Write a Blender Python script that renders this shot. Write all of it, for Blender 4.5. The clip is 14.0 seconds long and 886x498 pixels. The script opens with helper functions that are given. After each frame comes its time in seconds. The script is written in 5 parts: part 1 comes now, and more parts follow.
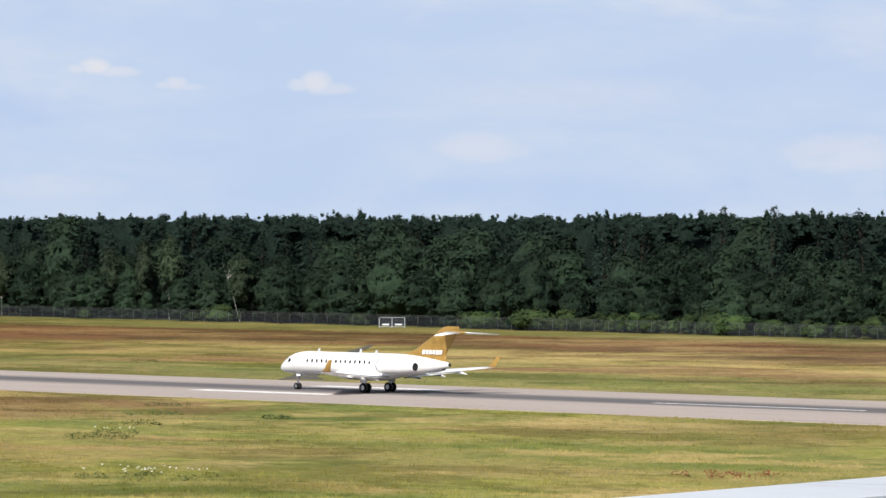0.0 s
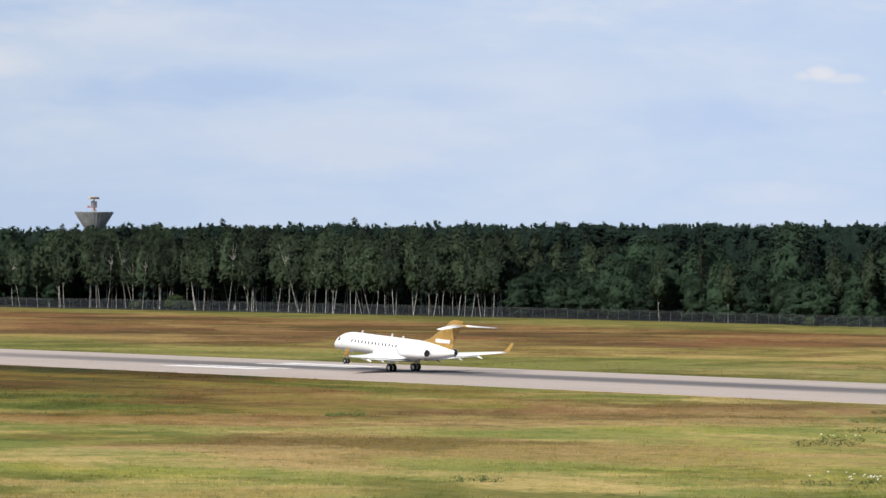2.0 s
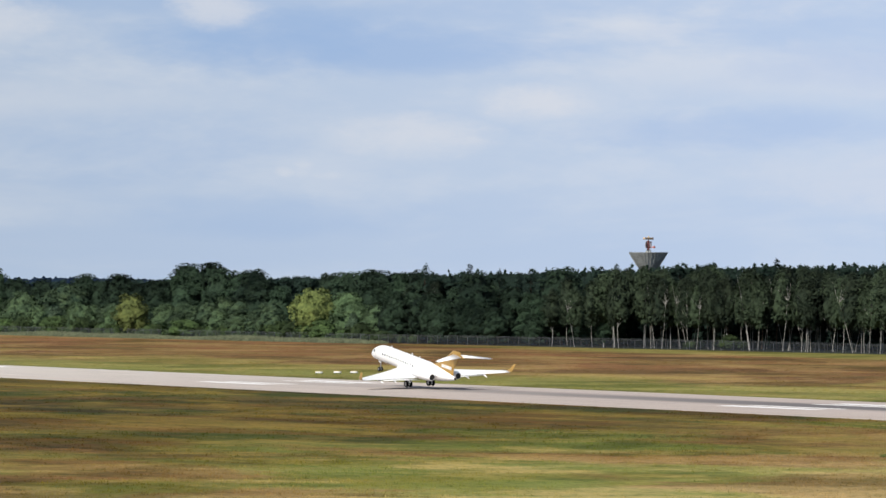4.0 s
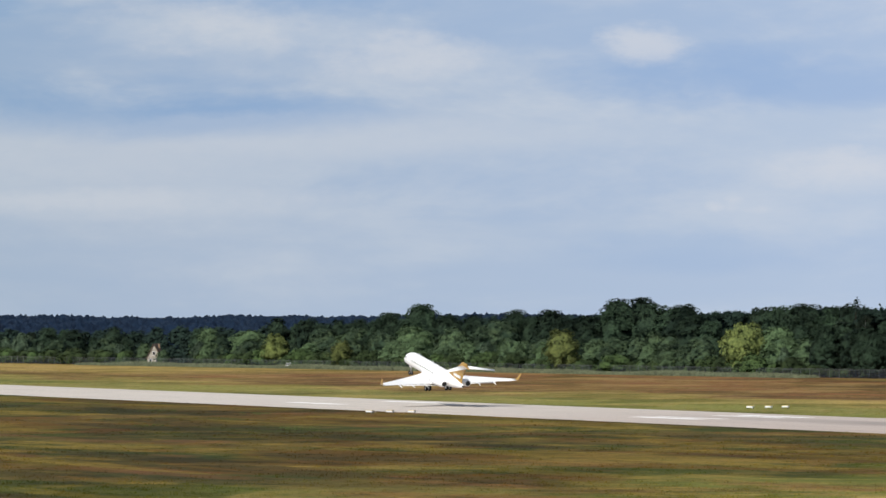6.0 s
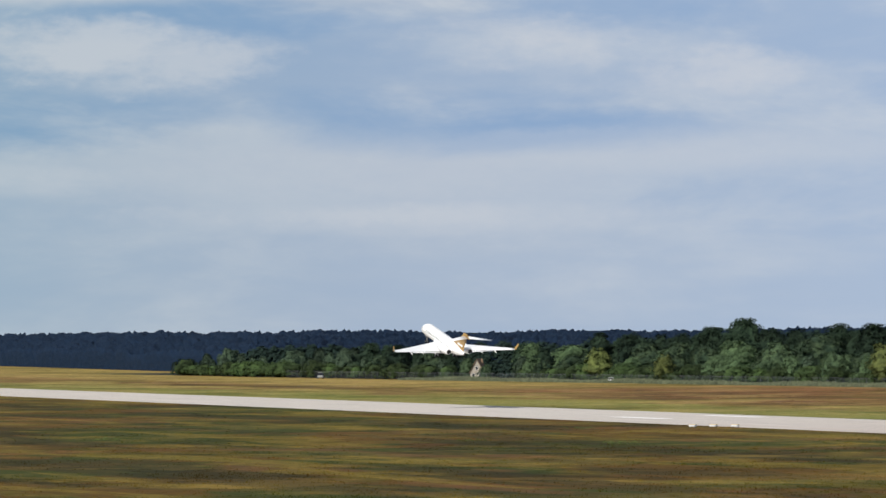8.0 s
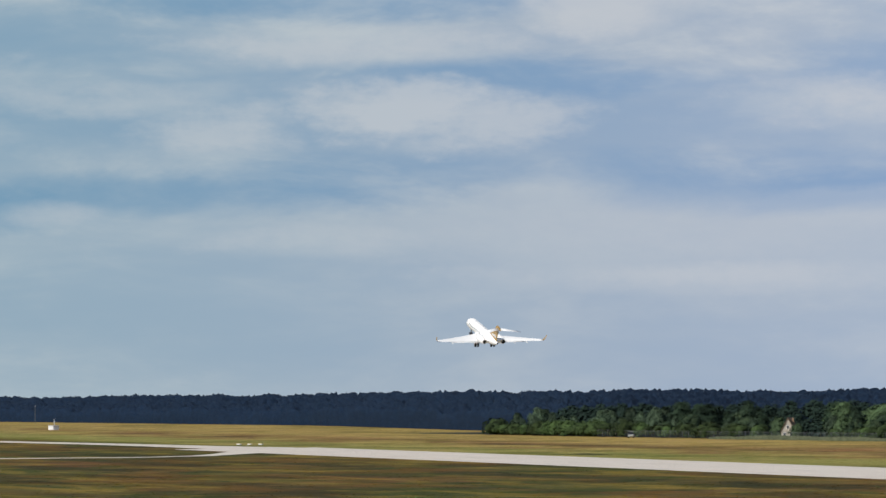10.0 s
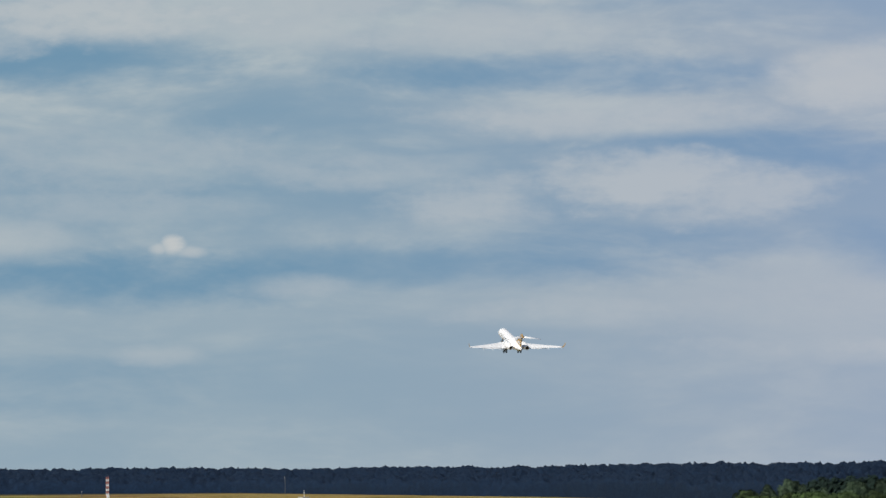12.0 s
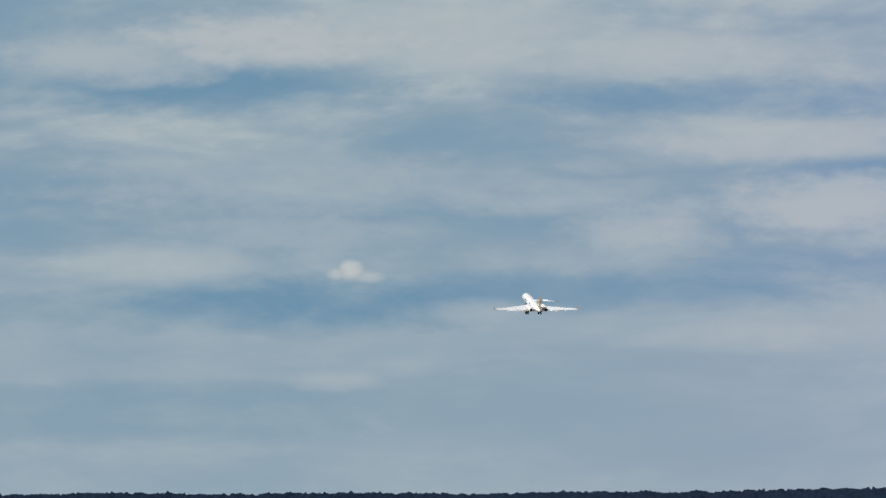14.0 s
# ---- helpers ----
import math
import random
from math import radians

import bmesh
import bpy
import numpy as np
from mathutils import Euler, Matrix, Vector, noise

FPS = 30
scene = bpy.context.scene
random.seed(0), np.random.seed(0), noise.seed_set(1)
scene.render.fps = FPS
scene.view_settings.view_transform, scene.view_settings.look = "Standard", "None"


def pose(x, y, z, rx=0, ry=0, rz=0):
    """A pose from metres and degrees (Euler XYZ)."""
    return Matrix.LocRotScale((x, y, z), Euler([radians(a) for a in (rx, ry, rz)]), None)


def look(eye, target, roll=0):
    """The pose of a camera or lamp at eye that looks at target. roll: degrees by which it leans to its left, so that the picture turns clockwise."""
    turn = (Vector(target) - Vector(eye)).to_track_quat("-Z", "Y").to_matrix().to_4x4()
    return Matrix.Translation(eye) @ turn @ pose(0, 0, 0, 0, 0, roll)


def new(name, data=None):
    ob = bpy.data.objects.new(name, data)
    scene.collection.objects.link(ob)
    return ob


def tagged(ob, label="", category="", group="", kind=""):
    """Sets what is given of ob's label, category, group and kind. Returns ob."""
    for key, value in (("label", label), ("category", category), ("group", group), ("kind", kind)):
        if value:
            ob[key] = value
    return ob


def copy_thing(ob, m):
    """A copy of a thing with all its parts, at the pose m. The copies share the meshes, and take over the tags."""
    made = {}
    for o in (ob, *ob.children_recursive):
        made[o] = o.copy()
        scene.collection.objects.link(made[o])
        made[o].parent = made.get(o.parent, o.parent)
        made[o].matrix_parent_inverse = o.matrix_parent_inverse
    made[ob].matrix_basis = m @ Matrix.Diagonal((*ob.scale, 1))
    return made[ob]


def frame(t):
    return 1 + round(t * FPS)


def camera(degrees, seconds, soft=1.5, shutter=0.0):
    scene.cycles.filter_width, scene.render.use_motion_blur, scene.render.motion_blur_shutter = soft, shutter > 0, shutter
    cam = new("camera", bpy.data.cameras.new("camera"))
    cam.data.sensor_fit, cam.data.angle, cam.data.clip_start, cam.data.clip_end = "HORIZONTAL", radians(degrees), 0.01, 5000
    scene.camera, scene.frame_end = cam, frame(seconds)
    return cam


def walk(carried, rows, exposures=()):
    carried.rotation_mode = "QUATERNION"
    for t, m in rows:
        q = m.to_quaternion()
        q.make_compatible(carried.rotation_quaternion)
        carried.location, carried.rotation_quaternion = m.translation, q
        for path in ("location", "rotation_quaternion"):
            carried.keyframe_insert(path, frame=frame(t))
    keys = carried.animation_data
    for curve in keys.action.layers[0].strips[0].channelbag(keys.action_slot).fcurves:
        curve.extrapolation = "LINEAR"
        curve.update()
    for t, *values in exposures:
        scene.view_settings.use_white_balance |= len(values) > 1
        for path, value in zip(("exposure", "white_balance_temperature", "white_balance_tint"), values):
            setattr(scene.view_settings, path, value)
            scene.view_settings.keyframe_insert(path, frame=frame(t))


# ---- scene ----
cam = camera(9.957, 14.0, soft=1.5)
EYE = (0.0, 0.0, 20.5)


def aim(bearing, up, roll):
    """A pose on the terrace: bearing in degrees from +y towards -x, tilt and roll in degrees."""
    b, u = radians(bearing), radians(up)
    d = Vector((-math.sin(b) * math.cos(u), math.cos(b) * math.cos(u), math.sin(u)))
    return look(EYE, Vector(EYE) + d * 100, roll)


# seconds, bearing, tilt, roll
PAN = [
    (0, 43.500, -0.360, 0.17), (0.5, 45.735, -0.335, 0.17), (1, 47.886, -0.335, 0.17), (1.5, 49.834, -0.321, 0.17),
    (2, 51.668, -0.301, 0.17), (2.5, 53.444, -0.256, 0.17), (3, 55.131, -0.184, 0.17), (3.5, 56.557, 0.050, 0.17),
    (4, 57.907, 0.135, 0.17), (4.2, 58.461, 0.156, 0.17), (6.3, 63.407, 0.564, -0.23), (6.5, 63.846, 0.573, -0.25),
    (7, 64.884, 0.586, -0.29), (7.5, 65.705, 0.624, -0.33), (8, 66.380, 0.711, -0.37), (8.5, 67.163, 0.919, -0.42),
    (9, 67.997, 1.158, -0.46), (9.2, 68.341, 1.232, -0.46), (11.3, 71.970, 1.917, -0.46), (11.5, 72.154, 2.081, -0.46),
    (12, 72.670, 2.230, -0.46), (12.5, 73.262, 2.283, -0.46), (13, 73.778, 2.346, -0.46), (13.5, 74.204, 2.422, -0.46),
    (14, 74.669, 2.526, -0.46),
]
walk(cam, [(t, aim(b, u, r)) for t, b, u, r in PAN],
     exposures=[(0, 0.0), (2.0, 0.0), (4.2, -0.04), (6.5, -0.13), (9, -0.2), (11.5, -0.38), (14, -0.45)])

# ---- world and sun ----
SUN_BEARING, SUN_UP = 158.0, 41.0   # degrees clockwise from +y, and above the ground


def tree_of(owner):
    owner.use_nodes = True
    nt = owner.node_tree
    nt.nodes.clear()
    return nt


class Net:
    """Short names for building node trees."""

    def __init__(self, nt):
        self.nt = nt

    def node(self, kind, **sockets):
        """A new node; in_Name or in_0 gives an input its value or link."""
        n = self.nt.nodes.new(kind)
        for k, v in sockets.items():
            key = k[3:]
            self.plug(v, n.inputs[int(key) if key.isdigit() else key.replace("_", " ")])
        return n

    def plug(self, v, socket):
        if isinstance(v, bpy.types.NodeSocket):
            self.nt.links.new(v, socket)
        elif isinstance(v, (tuple, list)) and socket.type == "RGBA" and len(v) == 3:
            socket.default_value = (*v, 1)
        else:
            socket.default_value = v

    def math(self, op, a, b=0.0, c=0.0, clamp=False):
        n = self.node("ShaderNodeMath")
        n.operation, n.use_clamp = op, clamp
        for i, v in enumerate((a, b, c)):
            self.plug(v, n.inputs[i])
        return n.outputs[0]

    def mix(self, fac, a, b, blend="MIX"):
        n = self.node("ShaderNodeMix")
        n.data_type, n.blend_type = "RGBA", blend
        self.plug(fac, n.inputs[0])
        self.plug(a, n.inputs[6])
        self.plug(b, n.inputs[7])
        return n.outputs[2]

    def noise(self, vec, scale, detail=3.0, rough=0.55, distortion=0.0):
        n = self.node("ShaderNodeTexNoise", in_Scale=scale, in_Detail=detail, in_Roughness=rough, in_Distortion=distortion)
        if vec is not None:
            self.nt.links.new(vec, n.inputs["Vector"])
        return n.outputs[0]

    def ramp(self, fac, a, b):
        n = self.node("ShaderNodeMapRange")
        n.interpolation_type = "SMOOTHSTEP"
        self.plug(fac, n.inputs[0])
        n.inputs[1].default_value, n.inputs[2].default_value = a, b
        return n.outputs[0]

    def scaled(self, vec, s, shift=(0, 0, 0)):
        n = self.node("ShaderNodeMapping")
        self.nt.links.new(vec, n.inputs[0])
        n.inputs[1].default_value, n.inputs[3].default_value = shift, s
        return n.outputs[0]


world = bpy.data.worlds.new("sky")
scene.world = world
W = Net(tree_of(world))
sky = W.node("ShaderNodeTexSky")
sky.sky_type, sky.sun_disc = "NISHITA", False
sky.sun_elevation, sky.sun_rotation = radians(SUN_UP), radians(SUN_BEARING)
sky.air_density, sky.dust_density, sky.ozone_density = 1.0, 0.6, 1.5
gen = W.node("ShaderNodeTexCoord").outputs["Generated"]
sep = W.node("ShaderNodeSeparateXYZ", in_0=gen)
az = W.math("ARCTAN2", W.math("MULTIPLY", sep.outputs[0], -1.0), sep.outputs[1])
el = sep.outputs[2]
flat = W.node("ShaderNodeCombineXYZ", in_0=az, in_1=el, in_2=0.0).outputs[0]
# layered cloud: long flat streaks, with rounder billows inside them
streak = W.noise(W.scaled(flat, (8, 40, 1), (1.3, 0.4, 0)), 1.0, 4, 0.55, 0.4)
billow = W.noise(W.scaled(flat, (22, 66, 1), (4.1, 2.2, 0)), 1.0, 5, 0.6, 0.3)
fine = W.noise(W.scaled(flat, (75, 190, 1), (2.0, 7.7, 0)), 1.0, 4, 0.6)


wisp = W.noise(W.scaled(flat, (230, 400, 1), (6.0, 1.7, 0)), 1.0, 4, 0.6)


def puff(bearing, up, wide, tall, strength, ragged):
    """A soft spot of cloud at a bearing and height in degrees."""
    a = W.math("MULTIPLY_ADD", az, 1 / radians(wide), -bearing / wide)
    b = W.math("MULTIPLY_ADD", el, 1 / radians(tall), -up / tall)
    r = W.math("ADD", W.math("MULTIPLY", a, a), W.math("MULTIPLY_ADD", b, b, ragged))
    return W.math("MULTIPLY", W.math("SUBTRACT", 1.0, W.ramp(r, -0.1, 1.8)), strength)


def total(spots, ragged):
    s = 0.0
    for spot in spots:
        s = W.math("MAXIMUM", s, puff(*spot, ragged))
    return s


# bearing, height, half width, half height, strength
BRIGHT = [
    (47.43, 1.68, 0.18, 0.10, 1.00), (47.19, 1.62, 0.26, 0.06, 0.60), (47.62, 1.65, 0.14, 0.06, 0.70), (44.93, 1.51, 0.17, 0.12, 0.80),
    (44.70, 1.44, 0.24, 0.07, 0.48), (45.11, 1.48, 0.14, 0.07, 0.56), (43.08, 0.79, 0.56, 0.19, 0.50), (38.95, 0.73, 0.80, 0.21, 0.55),
    (38.73, 2.02, 0.72, 0.36, 0.40), (46.51, 1.49, 0.12, 0.08, 0.60), (46.34, 1.45, 0.18, 0.04, 0.36), (46.64, 1.47, 0.10, 0.04, 0.42),
    (42.38, 1.37, 1.91, 0.29, 0.30), (47.78, 0.32, 0.88, 0.16, 0.35), (52.72, 0.76, 1.59, 0.25, 0.40), (47.70, 0.32, 0.72, 0.12, 0.35),
    (50.69, 1.53, 1.27, 0.32, 0.25), (56.78, 1.78, 0.76, 0.21, 0.68), (59.48, 1.05, 0.18, 0.13, 0.90), (59.23, 0.97, 0.26, 0.07, 0.54),
    (59.68, 1.01, 0.15, 0.08, 0.63), (58.40, 1.40, 0.95, 0.25, 0.60), (52.48, 0.98, 2.39, 0.32, 0.35), (53.76, 2.12, 2.39, 0.32, 0.30),
    (59.46, 1.03, 0.17, 0.10, 0.80), (59.23, 0.97, 0.24, 0.06, 0.48), (59.64, 1.00, 0.14, 0.06, 0.56), (66.92, 1.09, 2.71, 0.18, 0.50),
    (65.27, 3.01, 1.59, 0.32, 0.70), (63.30, 2.74, 1.11, 0.33, 0.64), (60.44, 2.83, 0.56, 0.24, 0.70), (69.73, 2.88, 1.35, 0.40, 0.64),
    (65.02, 1.79, 3.98, 0.28, 0.30), (69.55, 2.93, 1.19, 0.29, 0.64), (72.34, 2.79, 0.95, 0.36, 0.60), (70.88, 3.73, 1.11, 0.20, 0.60),
    (66.94, 1.08, 3.02, 0.21, 0.40), (67.58, 1.61, 3.02, 0.48, 0.30), (75.71, 2.28, 0.14, 0.12, 1.20), (75.52, 2.21, 0.21, 0.07, 0.72),
    (75.87, 2.25, 0.12, 0.07, 0.84), (70.30, 2.97, 1.35, 0.40, 0.75), (70.93, 3.70, 1.91, 0.24, 0.65), (74.31, 4.78, 1.19, 0.32, 0.60),
    (76.59, 3.21, 2.23, 0.44, 0.45), (68.10, 4.10, 0.80, 0.36, 0.70), (67.60, 4.30, 0.90, 0.24, 0.60),
    (74.31, 1.82, 0.64, 0.14, 0.50), (71.25, 1.51, 1.43, 0.20, 0.40), (78.25, 4.73, 1.27, 0.32, 0.60), (74.57, 4.95, 1.75, 0.40, 0.60),
    (76.60, 2.74, 1.75, 0.22, 0.40), (75.83, 1.04, 0.56, 0.14, 0.40), (77.86, 2.45, 1.03, 0.32, 0.50), (76.60, 4.92, 2.20, 0.34, 0.85), (72.20, 4.70, 1.60, 0.26, 0.55), (73.60, 3.10, 1.50, 0.22, 0.45)]
BLUE = [
    (41.81, 0.26, 3.34, 0.21, 0.30),
    (54.24, 1.52, 0.95, 0.24, 0.50),
    (53.23, 2.19, 1.51, 0.21, 0.50),
    (48.46, 1.19, 1.35, 0.22, 0.35),
    (58.59, 2.36, 2.07, 0.25, 0.70),
    (54.84, 1.47, 1.91, 0.22, 0.50),
    (51.53, 1.42, 0.95, 0.16, 0.40),
    (59.73, 0.51, 1.59, 0.24, 0.30),
    (65.78, 2.08, 2.23, 0.30, 0.90),
    (67.56, 2.25, 1.27, 0.27, 0.60),
    (59.80, 2.47, 1.59, 0.37, 0.90),
    (61.84, 1.27, 2.39, 0.40, 0.35),
    (71.39, 2.12, 1.99, 0.33, 0.80),
    (66.62, 2.11, 1.75, 0.33, 0.80),
    (68.85, 3.26, 2.07, 0.18, 0.80),
    (64.40, 3.43, 1.51, 0.32, 0.60),
    (65.48, 2.32, 1.19, 0.20, 0.50),
    (77.10, 4.33, 2.23, 0.30, 0.80),
    (71.25, 4.17, 2.39, 0.24, 0.80),
    (69.47, 3.34, 1.75, 0.24, 0.80),
    (76.15, 1.93, 2.71, 0.30, 0.90),
    (72.84, 2.03, 2.23, 0.27, 0.70),
    (69.98, 2.26, 1.59, 0.24, 0.50),
    (76.48, 1.88, 2.86, 0.29, 0.70),
    (77.75, 0.87, 2.55, 0.19, 0.35),
    (77.86, 0.67, 2.39, 0.32, 0.30)]

torn = W.math("ADD", W.math("MULTIPLY_ADD", billow, 4.0, -1.7), W.math("ADD", W.math("MULTIPLY_ADD", fine, 2.4, -1.2), W.math("MULTIPLY_ADD", wisp, 1.0, -0.5)))
smooth = W.math("ADD", W.math("MULTIPLY_ADD", billow, 2.6, -1.2), W.math("MULTIPLY_ADD", fine, 0.9, -0.4))
cover = W.math("ADD", W.math("MULTIPLY", streak, 0.75), W.math("MULTIPLY", billow, 0.35))
cover = W.ramp(cover, 0.40, 0.66)
shade = W.ramp(W.math("ADD", W.math("MULTIPLY", billow, 0.65), W.math("MULTIPLY", fine, 0.35)), 0.40, 0.64)
west = W.ramp(az, radians(47), radians(72))
late = W.ramp(az, radians(66), radians(76))
veil = W.mix(late, W.mix(west, (0.555, 0.67, 0.86), (0.46, 0.54, 0.655)), (0.405, 0.53, 0.625))
gap = W.mix(late, W.mix(west, (0.44, 0.575, 0.85), (0.235, 0.39, 0.62)), (0.175, 0.365, 0.545))
cloud = W.mix(late, W.mix(west, (0.78, 0.79, 0.85), (0.66, 0.71, 0.755)), (0.64, 0.71, 0.725))
high = W.ramp(el, radians(1.6), radians(3.0))
seen = W.mix(cover, W.mix(W.math("MULTIPLY_ADD", high, 0.30, 0.25), veil, gap), W.mix(W.math("MULTIPLY", shade, W.math("MULTIPLY_ADD", high, 0.45, 0.25)), veil, cloud))
seen = W.mix(W.math("MULTIPLY", total(BLUE, smooth), 1.0), seen, gap)
seen = W.mix(W.math("MULTIPLY", total(BRIGHT, torn), 0.84), seen, W.mix(0.35, cloud, (0.84, 0.80, 0.79)))
dome = W.mix(1.0, sky.outputs[0], (0.085, 0.085, 0.085), "MULTIPLY")
colour = W.mix(W.ramp(el, 0.10, 0.35), seen, W.mix(0.4, dome, (0.42, 0.48, 0.58)))
bg = W.node("ShaderNodeBackground", in_Color=colour, in_Strength=1.0)
W.node("ShaderNodeOutputWorld", in_Surface=bg.outputs[0])

sun = new("sun", bpy.data.lights.new("sun", "SUN"))
sun.data.energy, sun.data.angle, sun.data.color = 5.2, radians(0.6), (1.0, 0.95, 0.86)
sb, se = radians(SUN_BEARING), radians(SUN_UP)
sun.matrix_world = look((math.sin(sb) * math.cos(se) * 100, math.cos(sb) * math.cos(se) * 100, math.sin(se) * 100), (0, 0, 0))


# ---- materials ----
def material(name, paint, rough=0.6, metal=0.0):
    """paint(net, position, output of Object Info, Geometry) gives a colour, or a (colour, bump height, bump distance) row."""
    m = bpy.data.materials.new(name)
    n = Net(tree_of(m))
    geo = n.node("ShaderNodeNewGeometry")
    info = n.node("ShaderNodeObjectInfo")
    local = n.node("ShaderNodeTexCoord").outputs["Object"]
    got = paint(n, geo.outputs["Position"], local, info.outputs["Random"], geo.outputs["Random Per Island"])
    colour, bump = got if isinstance(got, tuple) else (got, None)
    p = n.node("ShaderNodeBsdfPrincipled", in_Roughness=rough, in_Metallic=metal)
    n.plug(colour, p.inputs["Base Color"])
    if rough >= 0.85:
        p.inputs["Specular IOR Level"].default_value = 0.12
    if bump:
        b = n.node("ShaderNodeBump", in_Strength=0.6, in_Distance=bump[1], in_Height=bump[0])
        n.plug(b.outputs[0], p.inputs["Normal"])
    n.node("ShaderNodeOutputMaterial", in_Surface=p.outputs[0])
    return m


def worn(base, amount=0.15, scale=2.0):
    """Plain paint with faint dirt at two scales."""
    dark = tuple(c * (1 - amount) for c in base)

    def paint(n, pos, local, rnd, isl):
        a = n.noise(local, scale, 4)
        b = n.noise(local, scale * 9, 3)
        return n.mix(n.math("MULTIPLY", n.ramp(n.math("ADD", n.math("MULTIPLY", a, 0.6), n.math("MULTIPLY", b, 0.4)), 0.4, 0.65), 1.0), base, dark)
    return paint


def leaf_paint(light, dark):
    def paint(n, pos, local, rnd, isl):
        c = n.mix(n.math("ADD", n.math("MULTIPLY", isl, 0.22), n.math("MULTIPLY", rnd, 0.78)), dark, light)
        patch = n.noise(local, 0.35, 2)
        c = n.mix(n.math("MULTIPLY", n.ramp(patch, 0.4, 0.65), 0.35), c, tuple(v * 1.35 for v in light))
        hsv = n.node("ShaderNodeHueSaturation", in_Hue=n.math("ADD", 0.485, n.math("MULTIPLY", rnd, 0.03)), in_Saturation=1.0,
                     in_Value=n.math("ADD", 0.98, n.math("MULTIPLY", rnd, 0.7)), in_Color=c)
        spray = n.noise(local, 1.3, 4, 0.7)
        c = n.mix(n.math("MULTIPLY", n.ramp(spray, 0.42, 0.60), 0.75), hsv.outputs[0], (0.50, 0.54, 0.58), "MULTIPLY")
        return c, (spray, 0.8)
    return paint


# oak, birch and pine colours include cloud shadow and a little blue haze
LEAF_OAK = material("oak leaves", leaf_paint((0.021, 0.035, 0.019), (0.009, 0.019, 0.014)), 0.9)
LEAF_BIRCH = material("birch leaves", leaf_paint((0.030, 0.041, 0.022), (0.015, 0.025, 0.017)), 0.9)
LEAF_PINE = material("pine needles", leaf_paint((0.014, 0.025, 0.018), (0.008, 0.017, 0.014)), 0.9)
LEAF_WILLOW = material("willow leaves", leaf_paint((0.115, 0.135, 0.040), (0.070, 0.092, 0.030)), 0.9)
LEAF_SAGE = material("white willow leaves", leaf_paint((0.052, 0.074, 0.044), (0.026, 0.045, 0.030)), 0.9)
LEAF_LIGHT = material("light broadleaf leaves", leaf_paint((0.062, 0.090, 0.040), (0.017, 0.036, 0.026)), 0.9)
LEAF_BUSH = material("bush leaves", leaf_paint((0.040, 0.060, 0.020), (0.018, 0.032, 0.014)), 0.9)
LEAF_WEED = material("weed leaves", leaf_paint((0.075, 0.092, 0.028), (0.050, 0.066, 0.022)), 0.9)
REED = material("reed blades", leaf_paint((0.150, 0.165, 0.095), (0.090, 0.108, 0.066)), 0.9)
# the blue haze of distance is mixed into these leaf colours
LEAF_FAR = material("hazy far leaves", leaf_paint((0.010, 0.021, 0.054), (0.007, 0.015, 0.040)), 0.9)
BARK = material("bark", worn((0.07, 0.055, 0.042), 0.5, 1.5), 0.9)


def birch_paint(n, pos, local, rnd, isl):
    v = n.noise(n.scaled(local, (1.2, 1.2, 5.0)), 1.0, 3, 0.6)
    return n.mix(n.ramp(v, 0.52, 0.6), (0.36, 0.35, 0.33), (0.07, 0.065, 0.06))


BIRCH_BARK = material("birch bark", birch_paint, 0.8)


